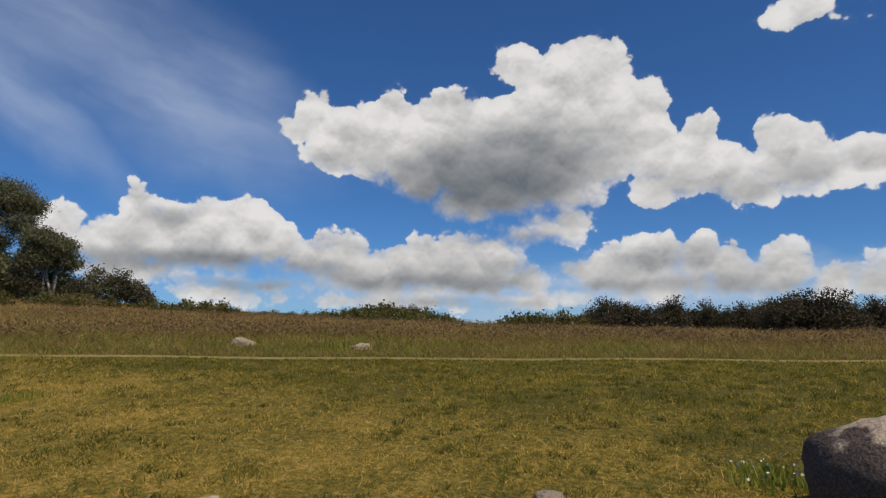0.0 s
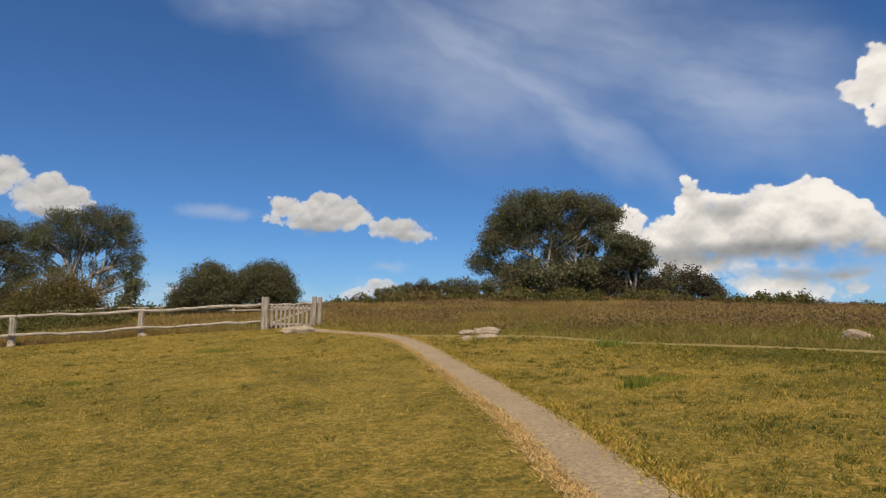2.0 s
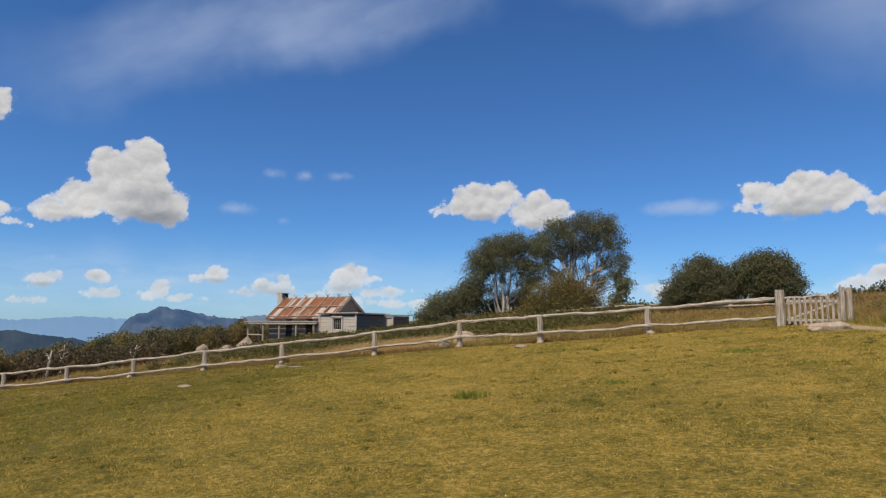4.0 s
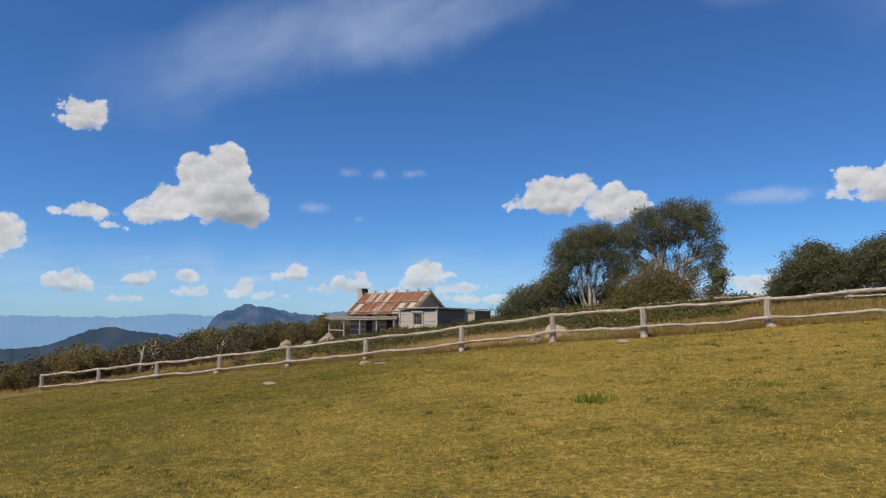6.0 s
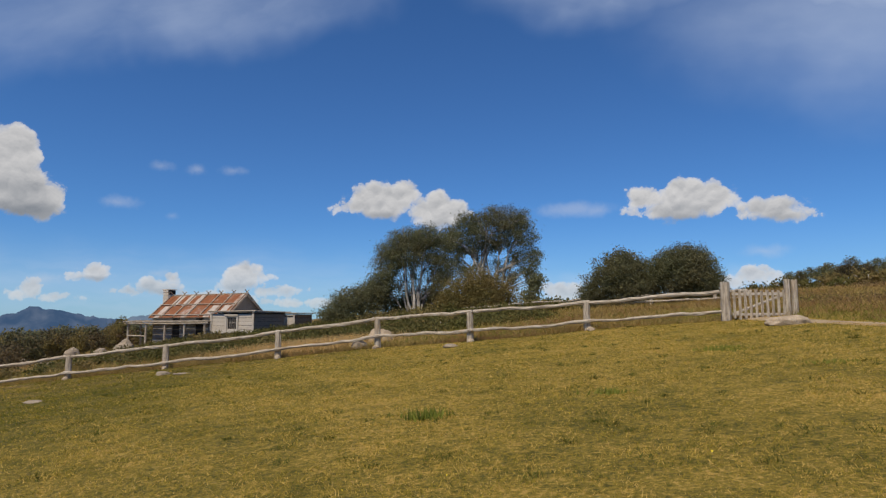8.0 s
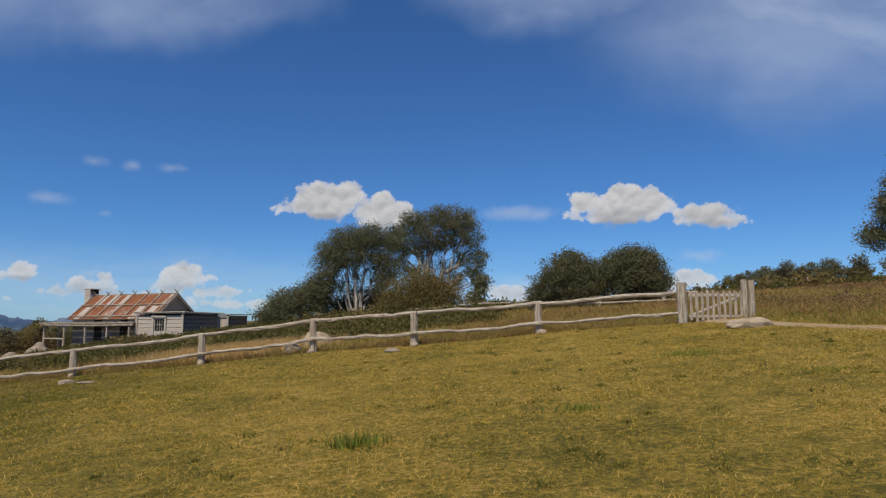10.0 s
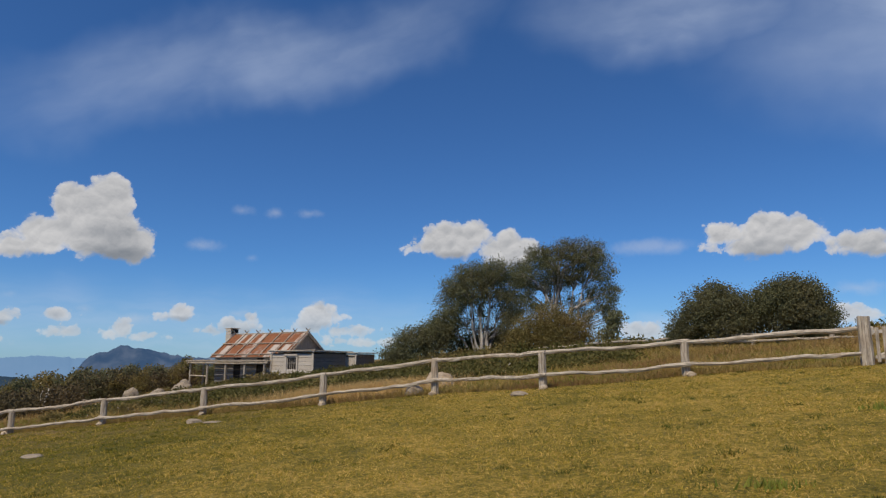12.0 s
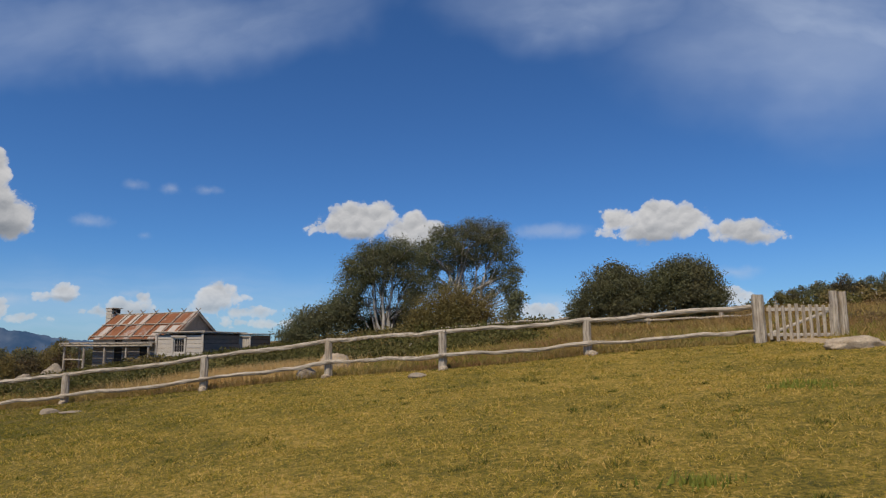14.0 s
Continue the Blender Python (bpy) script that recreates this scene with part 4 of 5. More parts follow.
body = hut_part("body", block(0.06, LEN - 0.06, -2.14, 2.14, -1.6, 2.05, 0.02), M_VOID, None, "dark hut interior behind the slabs")
for k in range(9):                                    # slabs of the front wall, under the verandah
    z = -0.9 + k * 0.33
    for a, b in ((0.0, 3.0), (4.0, 6.2), (7.2, LEN)):
        hut_part("slab", block(a, b, 2.14, 2.20, z, z + 0.31, 0.02, 0.02), M_SHADED_SLAB)
hut_part("hut_door", block(3.05, 3.95, 2.10, 2.15, -0.9, 1.6, 0.01), M_VOID, None, "dark open doorway")
hut_part("hut_window", block(6.25, 7.15, 2.10, 2.15, 0.3, 1.4, 0.01), M_VOID, None, "dark window under the verandah")
for k in range(12):                                   # upright slabs of both gables
    y0 = -2.2 + k * 4.4 / 12
    y1 = y0 + 4.4 / 12 - 0.02
    top = min(RIDGE - 0.84 * max(abs(y0), abs(y1)), RIDGE) - 0.06
    for x in (0.0, LEN):
        v = [Vector(p) for p in ((x - 0.03, y0, -1.4), (x + 0.03, y0, -1.4), (x + 0.03, y1, -1.4), (x - 0.03, y1, -1.4),
                                 (x - 0.03, y0, RIDGE - 0.84 * abs(y0) - 0.06), (x + 0.03, y0, RIDGE - 0.84 * abs(y0) - 0.06),
                                 (x + 0.03, y1, RIDGE - 0.84 * abs(y1) - 0.06), (x - 0.03, y1, RIDGE - 0.84 * abs(y1) - 0.06))]
        f = [(0, 3, 2, 1), (4, 5, 6, 7), (0, 1, 5, 4), (1, 2, 6, 5), (2, 3, 7, 6), (3, 0, 4, 7)]
        hut_part("gable_slab", (v, f), M_SHADED_SLAB)


def sheet(x0, x1, a, b, wave=0.012, pitch=0.152):
    """A sheet of corrugated iron from the upper edge a to the lower edge b (y, z)."""
    n = max(int((x1 - x0) / (pitch / 4)), 4)
    verts, faces = [], []
    rows = ((a, 0), ((a[0] * 0.5 + b[0] * 0.5, a[1] * 0.5 + b[1] * 0.5 + random.uniform(-0.01, 0.01)), 0), (b, 0))
    for (y, z), _ in rows:
        for i in range(n + 1):
            x = x0 + (x1 - x0) * i / n
            verts.append(Vector((x, y, z + wave * math.cos(2 * math.pi * (x - x0) / pitch))))
    for r in range(2):
        for i in range(n):
            k = r * (n + 1) + i
            faces.append((k, k + 1, k + n + 2, k + n + 1))
    base = len(verts)
    verts += [v - Vector((0, 0, 0.012)) for v in verts]
    faces += [tuple(reversed([i + base for i in f])) for f in list(faces)]
    return verts, faces


roof = hut_part("roof", joined([block(-0.25, LEN + 0.2, -0.06, 0.06, RIDGE - 0.1, RIDGE + 0.03, 0.02), block(-0.2, LEN + 0.15, HALF - 0.1, HALF - 0.02, EAVE - 0.12, EAVE - 0.02, 0.01)]), M_WOOD, None, "pitched roof of rusted and bare corrugated iron sheets")
count = 14
for i in range(count):
    x0 = -0.3 + (LEN + 0.55) * i / count
    x1 = x0 + (LEN + 0.55) / count + 0.04
    lap = 0.012 * (i % 2)
    for s in (1, -1):
        hut_part("iron_sheet", sheet(x0, x1, (0.0, RIDGE + 0.05 + lap), (s * HALF * 0.52, RIDGE + 0.05 + lap - 2.08 * 0.52)), M_RUST, roof)
        hut_part("iron_sheet", sheet(x0, x1, (s * HALF * 0.48, RIDGE + 0.03 + lap - 2.08 * 0.48), (s * (HALF + 0.1), RIDGE + 0.03 + lap - 2.08 * 1.04)), M_RUST, roof)
for i in range(7):                                    # poles that hold the iron down, crossed at the ridge
    x = -0.15 + i * (LEN + 0.2) / 6
    for s in (1, -1):
        start = Vector((x + 0.07 * s, -s * 0.32, RIDGE + 0.42))
        end = Vector((x + 0.07 * s, s * (HALF + 0.12), EAVE + 0.05))
        d = (end - Vector((x + 0.07 * s, 0, RIDGE + 0.14)))
        hut_part("roof_pole", tube([start, Vector((x + 0.07 * s, 0, RIDGE + 0.14)), Vector((x + 0.07 * s, 0, RIDGE + 0.14)) + d * 0.5, end], [0.035, 0.045, 0.045, 0.05], 6, 1, 0.15), M_WOOD, roof)
for t in (0.5, 0.98):
    hut_part("roof_pole", tube([(-0.3, HALF * t, RIDGE - 2.08 * t + 0.17), (LEN * 0.5, HALF * t, RIDGE - 2.08 * t + 0.15), (LEN + 0.3, HALF * t, RIDGE - 2.08 * t + 0.17)], [0.05, 0.05, 0.05], 6, 1, 0.15), M_WOOD, roof)
hut_part("ridge_pole", tube([(-0.35, 0, RIDGE + 0.10), (LEN / 2, 0, RIDGE + 0.09), (LEN + 0.3, 0, RIDGE + 0.10)], [0.05] * 3, 6, 1, 0.15), M_WOOD, roof)
for x in (-0.28, LEN + 0.24):                         # barge boards
    for s in (1, -1):
        hut_part("barge_board", tube([(x, 0, RIDGE - 0.03), (x, s * (HALF + 0.1), EAVE - 0.1)], [0.09, 0.09], 4, 0.3), M_WOOD, roof)

# chimney of timber slabs and flattened iron at the far end
chimney = hut_part("chimney", block(LEN + 0.1, LEN + 0.85, -0.45, 0.45, -1.6, 4.30, 0.03, 0.03), M_BOARD, None, "timber-clad chimney with a square smoke box")
for k in range(6):
    hut_part("chimney_board", block(LEN + 0.14, LEN + 0.91, 0.45, 0.50 + 0.02 * (k % 2), 3.0 + k * 0.32, 3.29 + k * 0.32, 0.015, 0.02), M_BOARD, chimney)
    hut_part("chimney_board", block(LEN + 0.86, LEN + 0.92 + 0.02 * (k % 2), -0.46, 0.46, 3.0 + k * 0.32, 3.29 + k * 0.32, 0.015, 0.02), M_BOARD, chimney)
hut_part("chimney_cap", block(LEN + 0.05, LEN + 1.0, -0.55, 0.55, 4.86, 4.93, 0.02, 0.02), M_BOARD, chimney)
hut_part("smoke_opening", block(LEN + 0.08, LEN + 0.14, -0.36, 0.33, 4.40, 4.82, 0.02), M_VOID, chimney)

# verandah
verandah = hut_part("verandah", joined([block(1.2, 11.95, 2.3 + 0.36 * k, 2.62 + 0.36 * k, 1.70 - 0.012 * k, 1.75 - 0.012 * k, 0.01, 0.02) for k in range(3)]), M_BOARD, None, "low verandah roof of bark and poles")
for k in range(10):
    x = 1.1 + k * 1.18
    hut_part("rafter", tube([(x, 2.2, 1.82), (x, 4.0, 1.74)], [0.05, 0.045], 6, 1, 0.2), M_WOOD, verandah)
hut_part("verandah_beam", tube([(0.8, 3.6, 1.54), (6.0, 3.6, 1.50), (12.1, 3.6, 1.54)], [0.08, 0.075, 0.08], 7, 1, 0.12), M_WOOD, verandah)
hut_part("verandah_beam", tube([(0.9, 3.85, 1.72), (6.0, 3.85, 1.68), (12.1, 3.85, 1.72)], [0.05, 0.05, 0.05], 7, 1, 0.12), M_WOOD, verandah)
hut_part("verandah_beam", tube([(11.7, 2.1, 1.62), (11.7, 4.0, 1.52)], [0.06, 0.06], 7, 1, 0.12), M_WOOD, verandah)
for x in (11.7, 9.1, 6.45, 3.8, 1.2):
    hut_part("verandah_post", tube([(x, 3.6, -2.0), (x + 0.02, 3.6, 0), (x, 3.6, 1.52)], [0.12, 0.105, 0.10], 7, 1, 0.15), M_POST, verandah)
hut_part("verandah_post", tube([(11.7, 2.2, -2.0), (11.7, 2.2, 1.7)], [0.1, 0.09], 7, 1, 0.15), M_WOOD, verandah)
hut_part("verandah_rail", tube([(9.1, 3.6, 0.35), (11.7, 3.6, 0.38)], [0.06, 0.06], 7, 1, 0.15), M_WOOD, verandah)

# lean-to against the gable, and the shed behind it
leanto = hut_part("lean_to", block(-3.1, 1.9, -1.6, 2.16, -1.6, 2.38, 0.02), M_VOID, None, "slab-timber lean-to with a small paned window")
leanto.location = (-0.9, 0.74, 0)
for k in range(11):
    z = -1.35 + k * 0.335
    spans = ((-3.1, -1.12), (-0.06, 1.95)) if 1.0 < z + 0.17 < 2.15 else ((-3.1, 1.95),)
    for a, b in spans:
        hut_part("slab", block(a, b, 2.17, 2.25 + random.uniform(-0.01, 0.015), z, z + 0.315, 0.025, 0.03), M_BOARD, leanto)
    hut_part("slab", block(-3.2 + random.uniform(-0.01, 0.01), -3.11, -1.6, 2.15, z, z + 0.315, 0.02, 0.02), M_SHADED_SLAB, leanto)
for x in (-3.15, -1.28, 0.10, 1.95):
    hut_part("upright", block(x - 0.11, x + 0.11, 2.26, 2.34, -1.4, 2.42 if abs(x) > 1.5 else 2.2, 0.02, 0.02), M_BOARD, leanto)
hut_part("lintel", block(-1.4, 0.22, 2.35, 2.40, 2.16, 2.30, 0.02, 0.02), M_BOARD, leanto)
win = hut_part("window_1", joined([block(-1.16, -1.10, 2.19, 2.26, 0.98, 2.14, 0.01), block(-0.08, -0.02, 2.19, 2.26, 0.98, 2.14, 0.01),
                                   block(-1.1, -0.08, 2.19, 2.26, 0.98, 1.04, 0.01), block(-1.1, -0.08, 2.19, 2.26, 2.08, 2.14, 0.01)]), M_BOARD, leanto, "small window with dark panes")
for x in (-0.84, -0.59, -0.34):
    hut_part("glazing_bar", block(x - 0.015, x + 0.015, 2.2, 2.24, 1.04, 2.08, 0.005), M_BOARD, win)
hut_part("glazing_bar", block(-1.1, -0.08, 2.245, 2.265, 1.55, 1.58, 0.005), M_BOARD, win)
hut_part("lean_to_roof", joined([block(-3.5 + k * 0.47, -3.05 + k * 0.47, -2.0, 2.44, 2.47 + 0.02 * (k % 2), 2.53 + 0.02 * (k % 2), 0.01, 0.02) for k in range(12)]), M_BOARD, leanto, "flat roof of bark and boards")
hut_part("roof_pole", tube([(-3.6, 2.44, 2.60), (-0.5, 2.44, 2.57), (2.2, 2.44, 2.60)], [0.06] * 3, 6, 1, 0.15), M_WOOD, leanto)
hut_part("roof_pole", tube([(-3.45, 2.5, 2.58), (-3.45, -2.1, 2.5)], [0.06] * 2, 6, 1, 0.15), M_WOOD, leanto)
shed = hut_part("shed", block(-4.35, -1.0, -3.9, -1.62, -1.6, 2.3, 0.02), M_VOID, None, "small slab-timber shed behind the lean-to")
shed.location = (-0.9, 0.74, 0)
for k in range(4):
    hut_part("door_board", block(-4.18 + k * 0.25, -3.95 + k * 0.25, -1.6, -1.55, -1.3, 2.1, 0.015, 0.015), M_BOARD, shed)
for x in (-4.35, -3.12):
    hut_part("upright", block(x - 0.09, x + 0.09, -1.58, -1.48, -1.4, 2.36, 0.02, 0.02), M_BOARD, shed)
hut_part("lintel", block(-4.5, -3.0, -1.6, -1.46, 2.14, 2.3, 0.02, 0.02), M_BOARD, shed)
for k in range(11):
    z = -1.35 + k * 0.335
    hut_part("slab", block(-4.42, -4.36, -3.9, -1.66, z, z + 0.315, 0.02, 0.02), M_SHADED_SLAB, shed)
hut_part("shed_roof", joined([block(-4.75, -0.9, -4.2 + k * 0.48, -3.75 + k * 0.48, 2.38 + 0.015 * (k % 2), 2.45 + 0.015 * (k % 2), 0.01, 0.02) for k in range(6)]), M_BOARD, shed)

# ---- trees and shrubs ----
tree("snow_gum", -7.9, 63.4, 6, [(-0.6, 0, 5.6, 2.0, 1.0), (1.3, 0.3, 6.0, 1.8, 1.0), (-2.3, 0.2, 4.3, 1.7, 1.0), (0.0, 0, 7.0, 1.5, 0.9), (2.3, 0.5, 4.5, 1.5, 1.0), (-3.0, -0.2, 2.9, 1.4, 0.9), (-2.2, 0, 5.8, 1.2, 0.9), (1.6, -0.3, 7.2, 1.1, 0.9), (-1.4, 0, 6.8, 1.1, 0.9), (0.7, 0, 3.6, 1.3, 0.9), (-1.0, 0.2, 3.3, 1.3, 0.9), (2.0, 0, 2.6, 1.1, 0.9), (-0.2, 0.9, 2.2, 1.3, 0.9), (1.2, 0.9, 1.8, 1.2, 0.9)],
     [(0, 0), (0.5, 0.2), (-0.5, 0.1)], 58000, 0.066, "many-stemmed snow gum with pale trunks behind the fence", "tree", spread=0.27, thick=0.105, dz=0.25, bare=((0.1, 1.6, 1.3, 1.9), (-0.9, 3.4, 0.9, 1.2), (0.9, 3.6, 0.8, 1.4)))
tree("snow_gum", -1.85, 73.7, 1.5, [(2.7, 0, 9.2, 2.0, 0.9), (0.1, 0, 8.6, 1.9, 0.9), (-2.4, 0.3, 7.6, 1.8, 0.9), (4.6, 0, 7.8, 1.7, 1.0), (5.3, 0, 5.4, 1.4, 1.1), (5.7, 0.2, 3.0, 1.0, 1.2), (-3.0, 0, 5.6, 1.5, 1.0), (3.4, 0.3, 5.4, 1.2, 0.9), (4.3, 0, 9.4, 1.2, 0.9), (1.4, 0, 10.0, 1.1, 0.9), (-3.5, 0, 7.3, 1.5, 0.9), (-1.3, 0, 9.3, 1.4, 0.9), (-1.6, 0, 4.2, 1.2, 0.9), (1.0, 0.6, 6.8, 1.2, 0.9), (4.9, 0, 4.0, 1.1, 1.0), (2.2, 0.4, 7.2, 1.3, 0.9), (-0.6, 0.3, 6.6, 1.2, 0.9), (0.0, 0.8, 4.8, 1.1, 0.9), (2.0, 0.8, 4.6, 1.1, 0.9), (3.4, 0.5, 3.4, 1.1, 0.9), (-3.8, 0.4, 3.4, 1.2, 0.9)],
     [(-0.8, 0), (0.2, 0.2), (1.0, 0.1), (1.8, 0.1)], 58000, 0.075, "tall snow gum with an open crown and slender stems", "tree", spread=0.3, thick=0.125, dz=0.25, bare=((0.6, 4.6, 1.1, 1.2), (2.6, 5.4, 0.8, 1.1), (-1.2, 5.2, 0.6, 0.9), (4.2, 2.4, 0.7, 1.3)))
bush("shrub", -13.4, 62.6, 11, [(-0.4, 0, 1.5, 1.9, 0.9), (1.4, 0, 2.3, 1.7, 0.9), (-1.9, 0, 0.7, 1.2, 0.9), (2.4, 0.3, 3.0, 1.4, 0.9)], 26000, 0.085, "dark green shrub sloping down beside the snow gum", "shrub", M_GUM)
bush("shrub", -2.2, 58.7, 1, [(-1.4, 0, 1.9, 1.6, 0.9), (1.3, 0, 2.1, 1.7, 0.9), (0, 0, 2.5, 1.6, 0.9), (2.5, 0, 1.3, 1.2, 0.95), (-2.4, 0, 1.1, 1.1, 0.95), (0.6, -0.5, 1.1, 1.4, 0.9), (-0.8, -0.5, 0.9, 1.3, 0.9)], 34000, 0.07, "olive-brown rounded shrub before the snow gums", "shrub", M_BROWN)
bush("shrub", -7.0, 66.0, 5, [(-1.6, 0, 1.2, 1.4, 0.9), (0.4, 0, 1.5, 1.5, 0.9), (2.2, 0, 1.2, 1.4, 0.9), (-3.2, 0, 1.0, 1.3, 0.9)], 16000, 0.085, "dark shrub under the snow gum", "shrub", M_BUSH)
bush("shrub", 3.0, 68.0, 0, [(0, 0, 1.5, 0.9, 1.3), (0.4, 0, 2.9, 0.6, 1.2)], 1600, 0.14, "thin sapling beside the snow gums", "shrub", M_GUM)
bush("rounded_bush", 7.5, 48.8, -10, [(0, 0, 1.9, 2.1, 0.95), (-1.4, 0, 1.2, 1.5, 0.95), (1.2, 0, 1.6, 1.9, 0.9), (0.1, 0.4, 2.7, 1.3, 0.9), (-2.0, 0.2, 0.6, 0.9, 0.9)], 44000, 0.066, "dense dark green rounded bush beyond the fence", "bush", M_BUSH, 0.2)
bush("rounded_bush", 11.5, 47.5, -14, [(-0.1, 0, 1.9, 2.0, 0.95), (0.7, 0, 1.6, 1.6, 0.95), (-1.0, 0, 2.1, 1.7, 0.9), (0.1, 0.2, 2.75, 1.3, 0.85), (1.2, 0, 0.8, 1.0, 0.9)], 44000, 0.066, "dense dark brownish-green rounded bush near the gate", "bush", M_BUSH, 0.2)

tree("snow_gum", 48.6, 60.6, -38, [(-5.4, 0, 10.3, 2.6, 0.9), (-1.3, 0, 10.5, 2.5, 0.9), (3.3, 0.4, 10.6, 2.4, 0.8), (-8.0, 0, 6.7, 2.2, 0.9), (-4.7, 0.5, 7.3, 2.2, 0.8), (0.2, 0.5, 7.6, 1.9, 0.8), (4.6, 0, 8.2, 1.8, 0.9), (-9.6, 0, 4.3, 1.6, 0.9), (5.6, 0, 9.8, 1.4, 0.7), (-7.2, 0.2, 8.8, 1.8, 0.9), (1.0, -0.2, 11.6, 1.5, 0.7), (-3.4, -0.2, 11.9, 1.5, 0.7), (-3.0, 0.8, 9.0, 1.5, 0.8), (1.8, 0.8, 9.0, 1.5, 0.8), (-1.0, 0.8, 5.6, 1.6, 0.8), (2.6, 0.8, 6.2, 1.5, 0.8), (-4.2, 0.9, 3.8, 1.9, 0.8), (-0.6, 0.9, 3.4, 1.9, 0.8), (2.8, 0.9, 3.8, 1.7, 0.8), (-7.0, 0.6, 3.2, 1.7, 0.8)],
     [(-2.5, 0), (-1.2, 0.4), (0.2, 0.2), (1.6, 0), (3.0, 0.3)], 108000, 0.098, "huge spreading snow gum with many pale limbs on the rise", "tree", spread=0.38, thick=0.22)
tree("snow_gum", 52.6, 53.9, -43, [(-1.0, 0, 6.3, 1.7, 0.8), (0.9, 0, 5.6, 1.6, 0.8), (-0.2, 0.2, 4.6, 1.5, 0.8), (1.7, 0, 4.2, 1.1, 0.8), (-1.8, 0, 4.4, 1.3, 0.9)], [(0, 0), (0.5, 0.1), (-0.6, 0)], 22000, 0.11, "smaller snow gum with white leaning trunk", "tree", spread=0.3)


def polar(az, away, x0=0.7, y0=-0.9):
    return x0 + away * math.sin(radians(az)), y0 + away * math.cos(radians(az))


def saplings():
    """Three shrubby young gums and three heath shrubs, to be repeated."""
    kinds = []
    for k in range(3):
        blobs = [(random.uniform(-1.3, 1.3), random.uniform(-0.8, 0.8), random.uniform(0.9, 2.4), random.uniform(1.0, 1.5), 0.9) for _ in range(5)]
        blobs.append((random.uniform(-0.5, 0.5), 0, 2.7 + 0.3 * k, 1.0, 0.9))
        kinds.append(bush("scrub_tree", *polar(35 + k * 4.2, 77 + k), 0, blobs, 2500, 0.155, "dark shrubby young gum under the large snow gum", "tree", (M_GUM, M_BUSH, M_BROWN)[k], 0.34, "young gums on the rise"))
    for k in range(3):
        blobs = [(random.uniform(-0.8, 0.8), random.uniform(-0.5, 0.5), random.uniform(0.15, 0.45), random.uniform(0.4, 0.65), 0.8) for _ in range(5)]
        kinds.append(bush("heath_shrub", -26 + k * 4, 57 - k * 2, 0, blobs, 1050, 0.09, "low green heath shrub in tall grass", "shrub", (M_HEATH, M_BROWN, M_HEATH)[k], 0.16, "heath shrubs"))
    for k in range(2):
        blobs = [(random.uniform(-1.5, 1.5), random.uniform(-0.8, 0.8), random.uniform(0.7, 2.3), random.uniform(0.9, 1.4), 0.9) for _ in range(6)]
        blobs += [(random.uniform(-0.8, 0.8), 0, 2.8 + 0.4 * k, 0.9, 0.8), (random.uniform(-1.4, 1.4), 0, 2.4, 0.9, 0.8)]
        kinds.append(bush("far_gum", *polar(90 + 9 * k, 78), 0, blobs, 5000, 0.105, "dark gum in a belt of trees beyond the heath", "tree", M_SHADED_GUM, 0.3, "belt of gums"))
    return kinds


kinds = saplings()


def repeat(k, x, y, scale, label="", group=""):
    ob = copy_thing(kinds[k], place_at(x, y, -0.08, random.uniform(0, 360)) @ Matrix.Diagonal((scale * random.uniform(0.9, 1.2), scale, scale * random.uniform(0.9, 1.1), 1)))
    return tagged(ob, label, "", group)


# scrub on the falling slope left of the hut
for _ in range(110):
    az, away = random.uniform(-66, -28.5), random.uniform(52, 108)
    if (az > -37 and away < 68) or (az > -46 and away < 60):
        continue
    repeat(random.choice((1, 2, 2)), *polar(az, away, -2, 6), random.uniform(0.42, 0.72), "low dark shrubby gum on the slope", "scrub trees on the slope")
for _ in range(5):
    repeat(random.choice((0, 1, 2)), *polar(random.uniform(-31, -28), random.uniform(76, 90), -2, 6), random.uniform(0.5, 0.7))
n = 5600
az, away = np.radians(rng.uniform(-66, -28.5, n)), rng.uniform(54, 110, n)
sx, sy = -2 + away * np.sin(az), 6 + away * np.cos(az)
keep = ~((az > radians(-37)) & (away < 70)) & (vnoise(sx, sy, 0.12, 21) > 0.22)
sx, sy = sx[keep], sy[keep]
mat = np.stack([sx, sy, lift(sx, sy) + rng.uniform(0.1, 2.0, len(sx)) * (0.35 + vnoise(sx, sy, 0.2, 22))], 1)
mat = np.repeat(mat, 34, 0) + rng.normal(size=(len(mat) * 34, 3)) * np.array([0.5, 0.5, 0.28])
solo("slope_scrub", fast_mesh("slope_scrub", leaves(mat, 0.13, 1.8), 4, M_SCRUB), Matrix(), "low brown-green scrub matting the slope below the hut", "scrub", "", "stuff")
# crest of the slope, where the scrub stands against the ranges
for az in np.arange(-52.0, -26.5, 0.65):
    for away in (84 + random.uniform(-4, 4), 96 + random.uniform(-3, 6)):
        x, y = polar(az + random.uniform(-0.3, 0.3), away, -1.7, 2.8)
        skyline = -0.1 + away * math.tan(radians(float(np.interp(az, (-52, -46, -42, -39, -34, -30, -27), (-3.6, -2.6, -1.75, -1.15, -0.4, -0.25, -0.1)))))
        tall = (skyline - float(lift(x, y))) / 3.6 * random.uniform(0.78, 1.04)
        if tall > 0.25:
            repeat(random.choice((0, 1, 2, 2)), x, y, tall, "dark shrubby gum along the crest of the slope", "scrub trees on the slope")
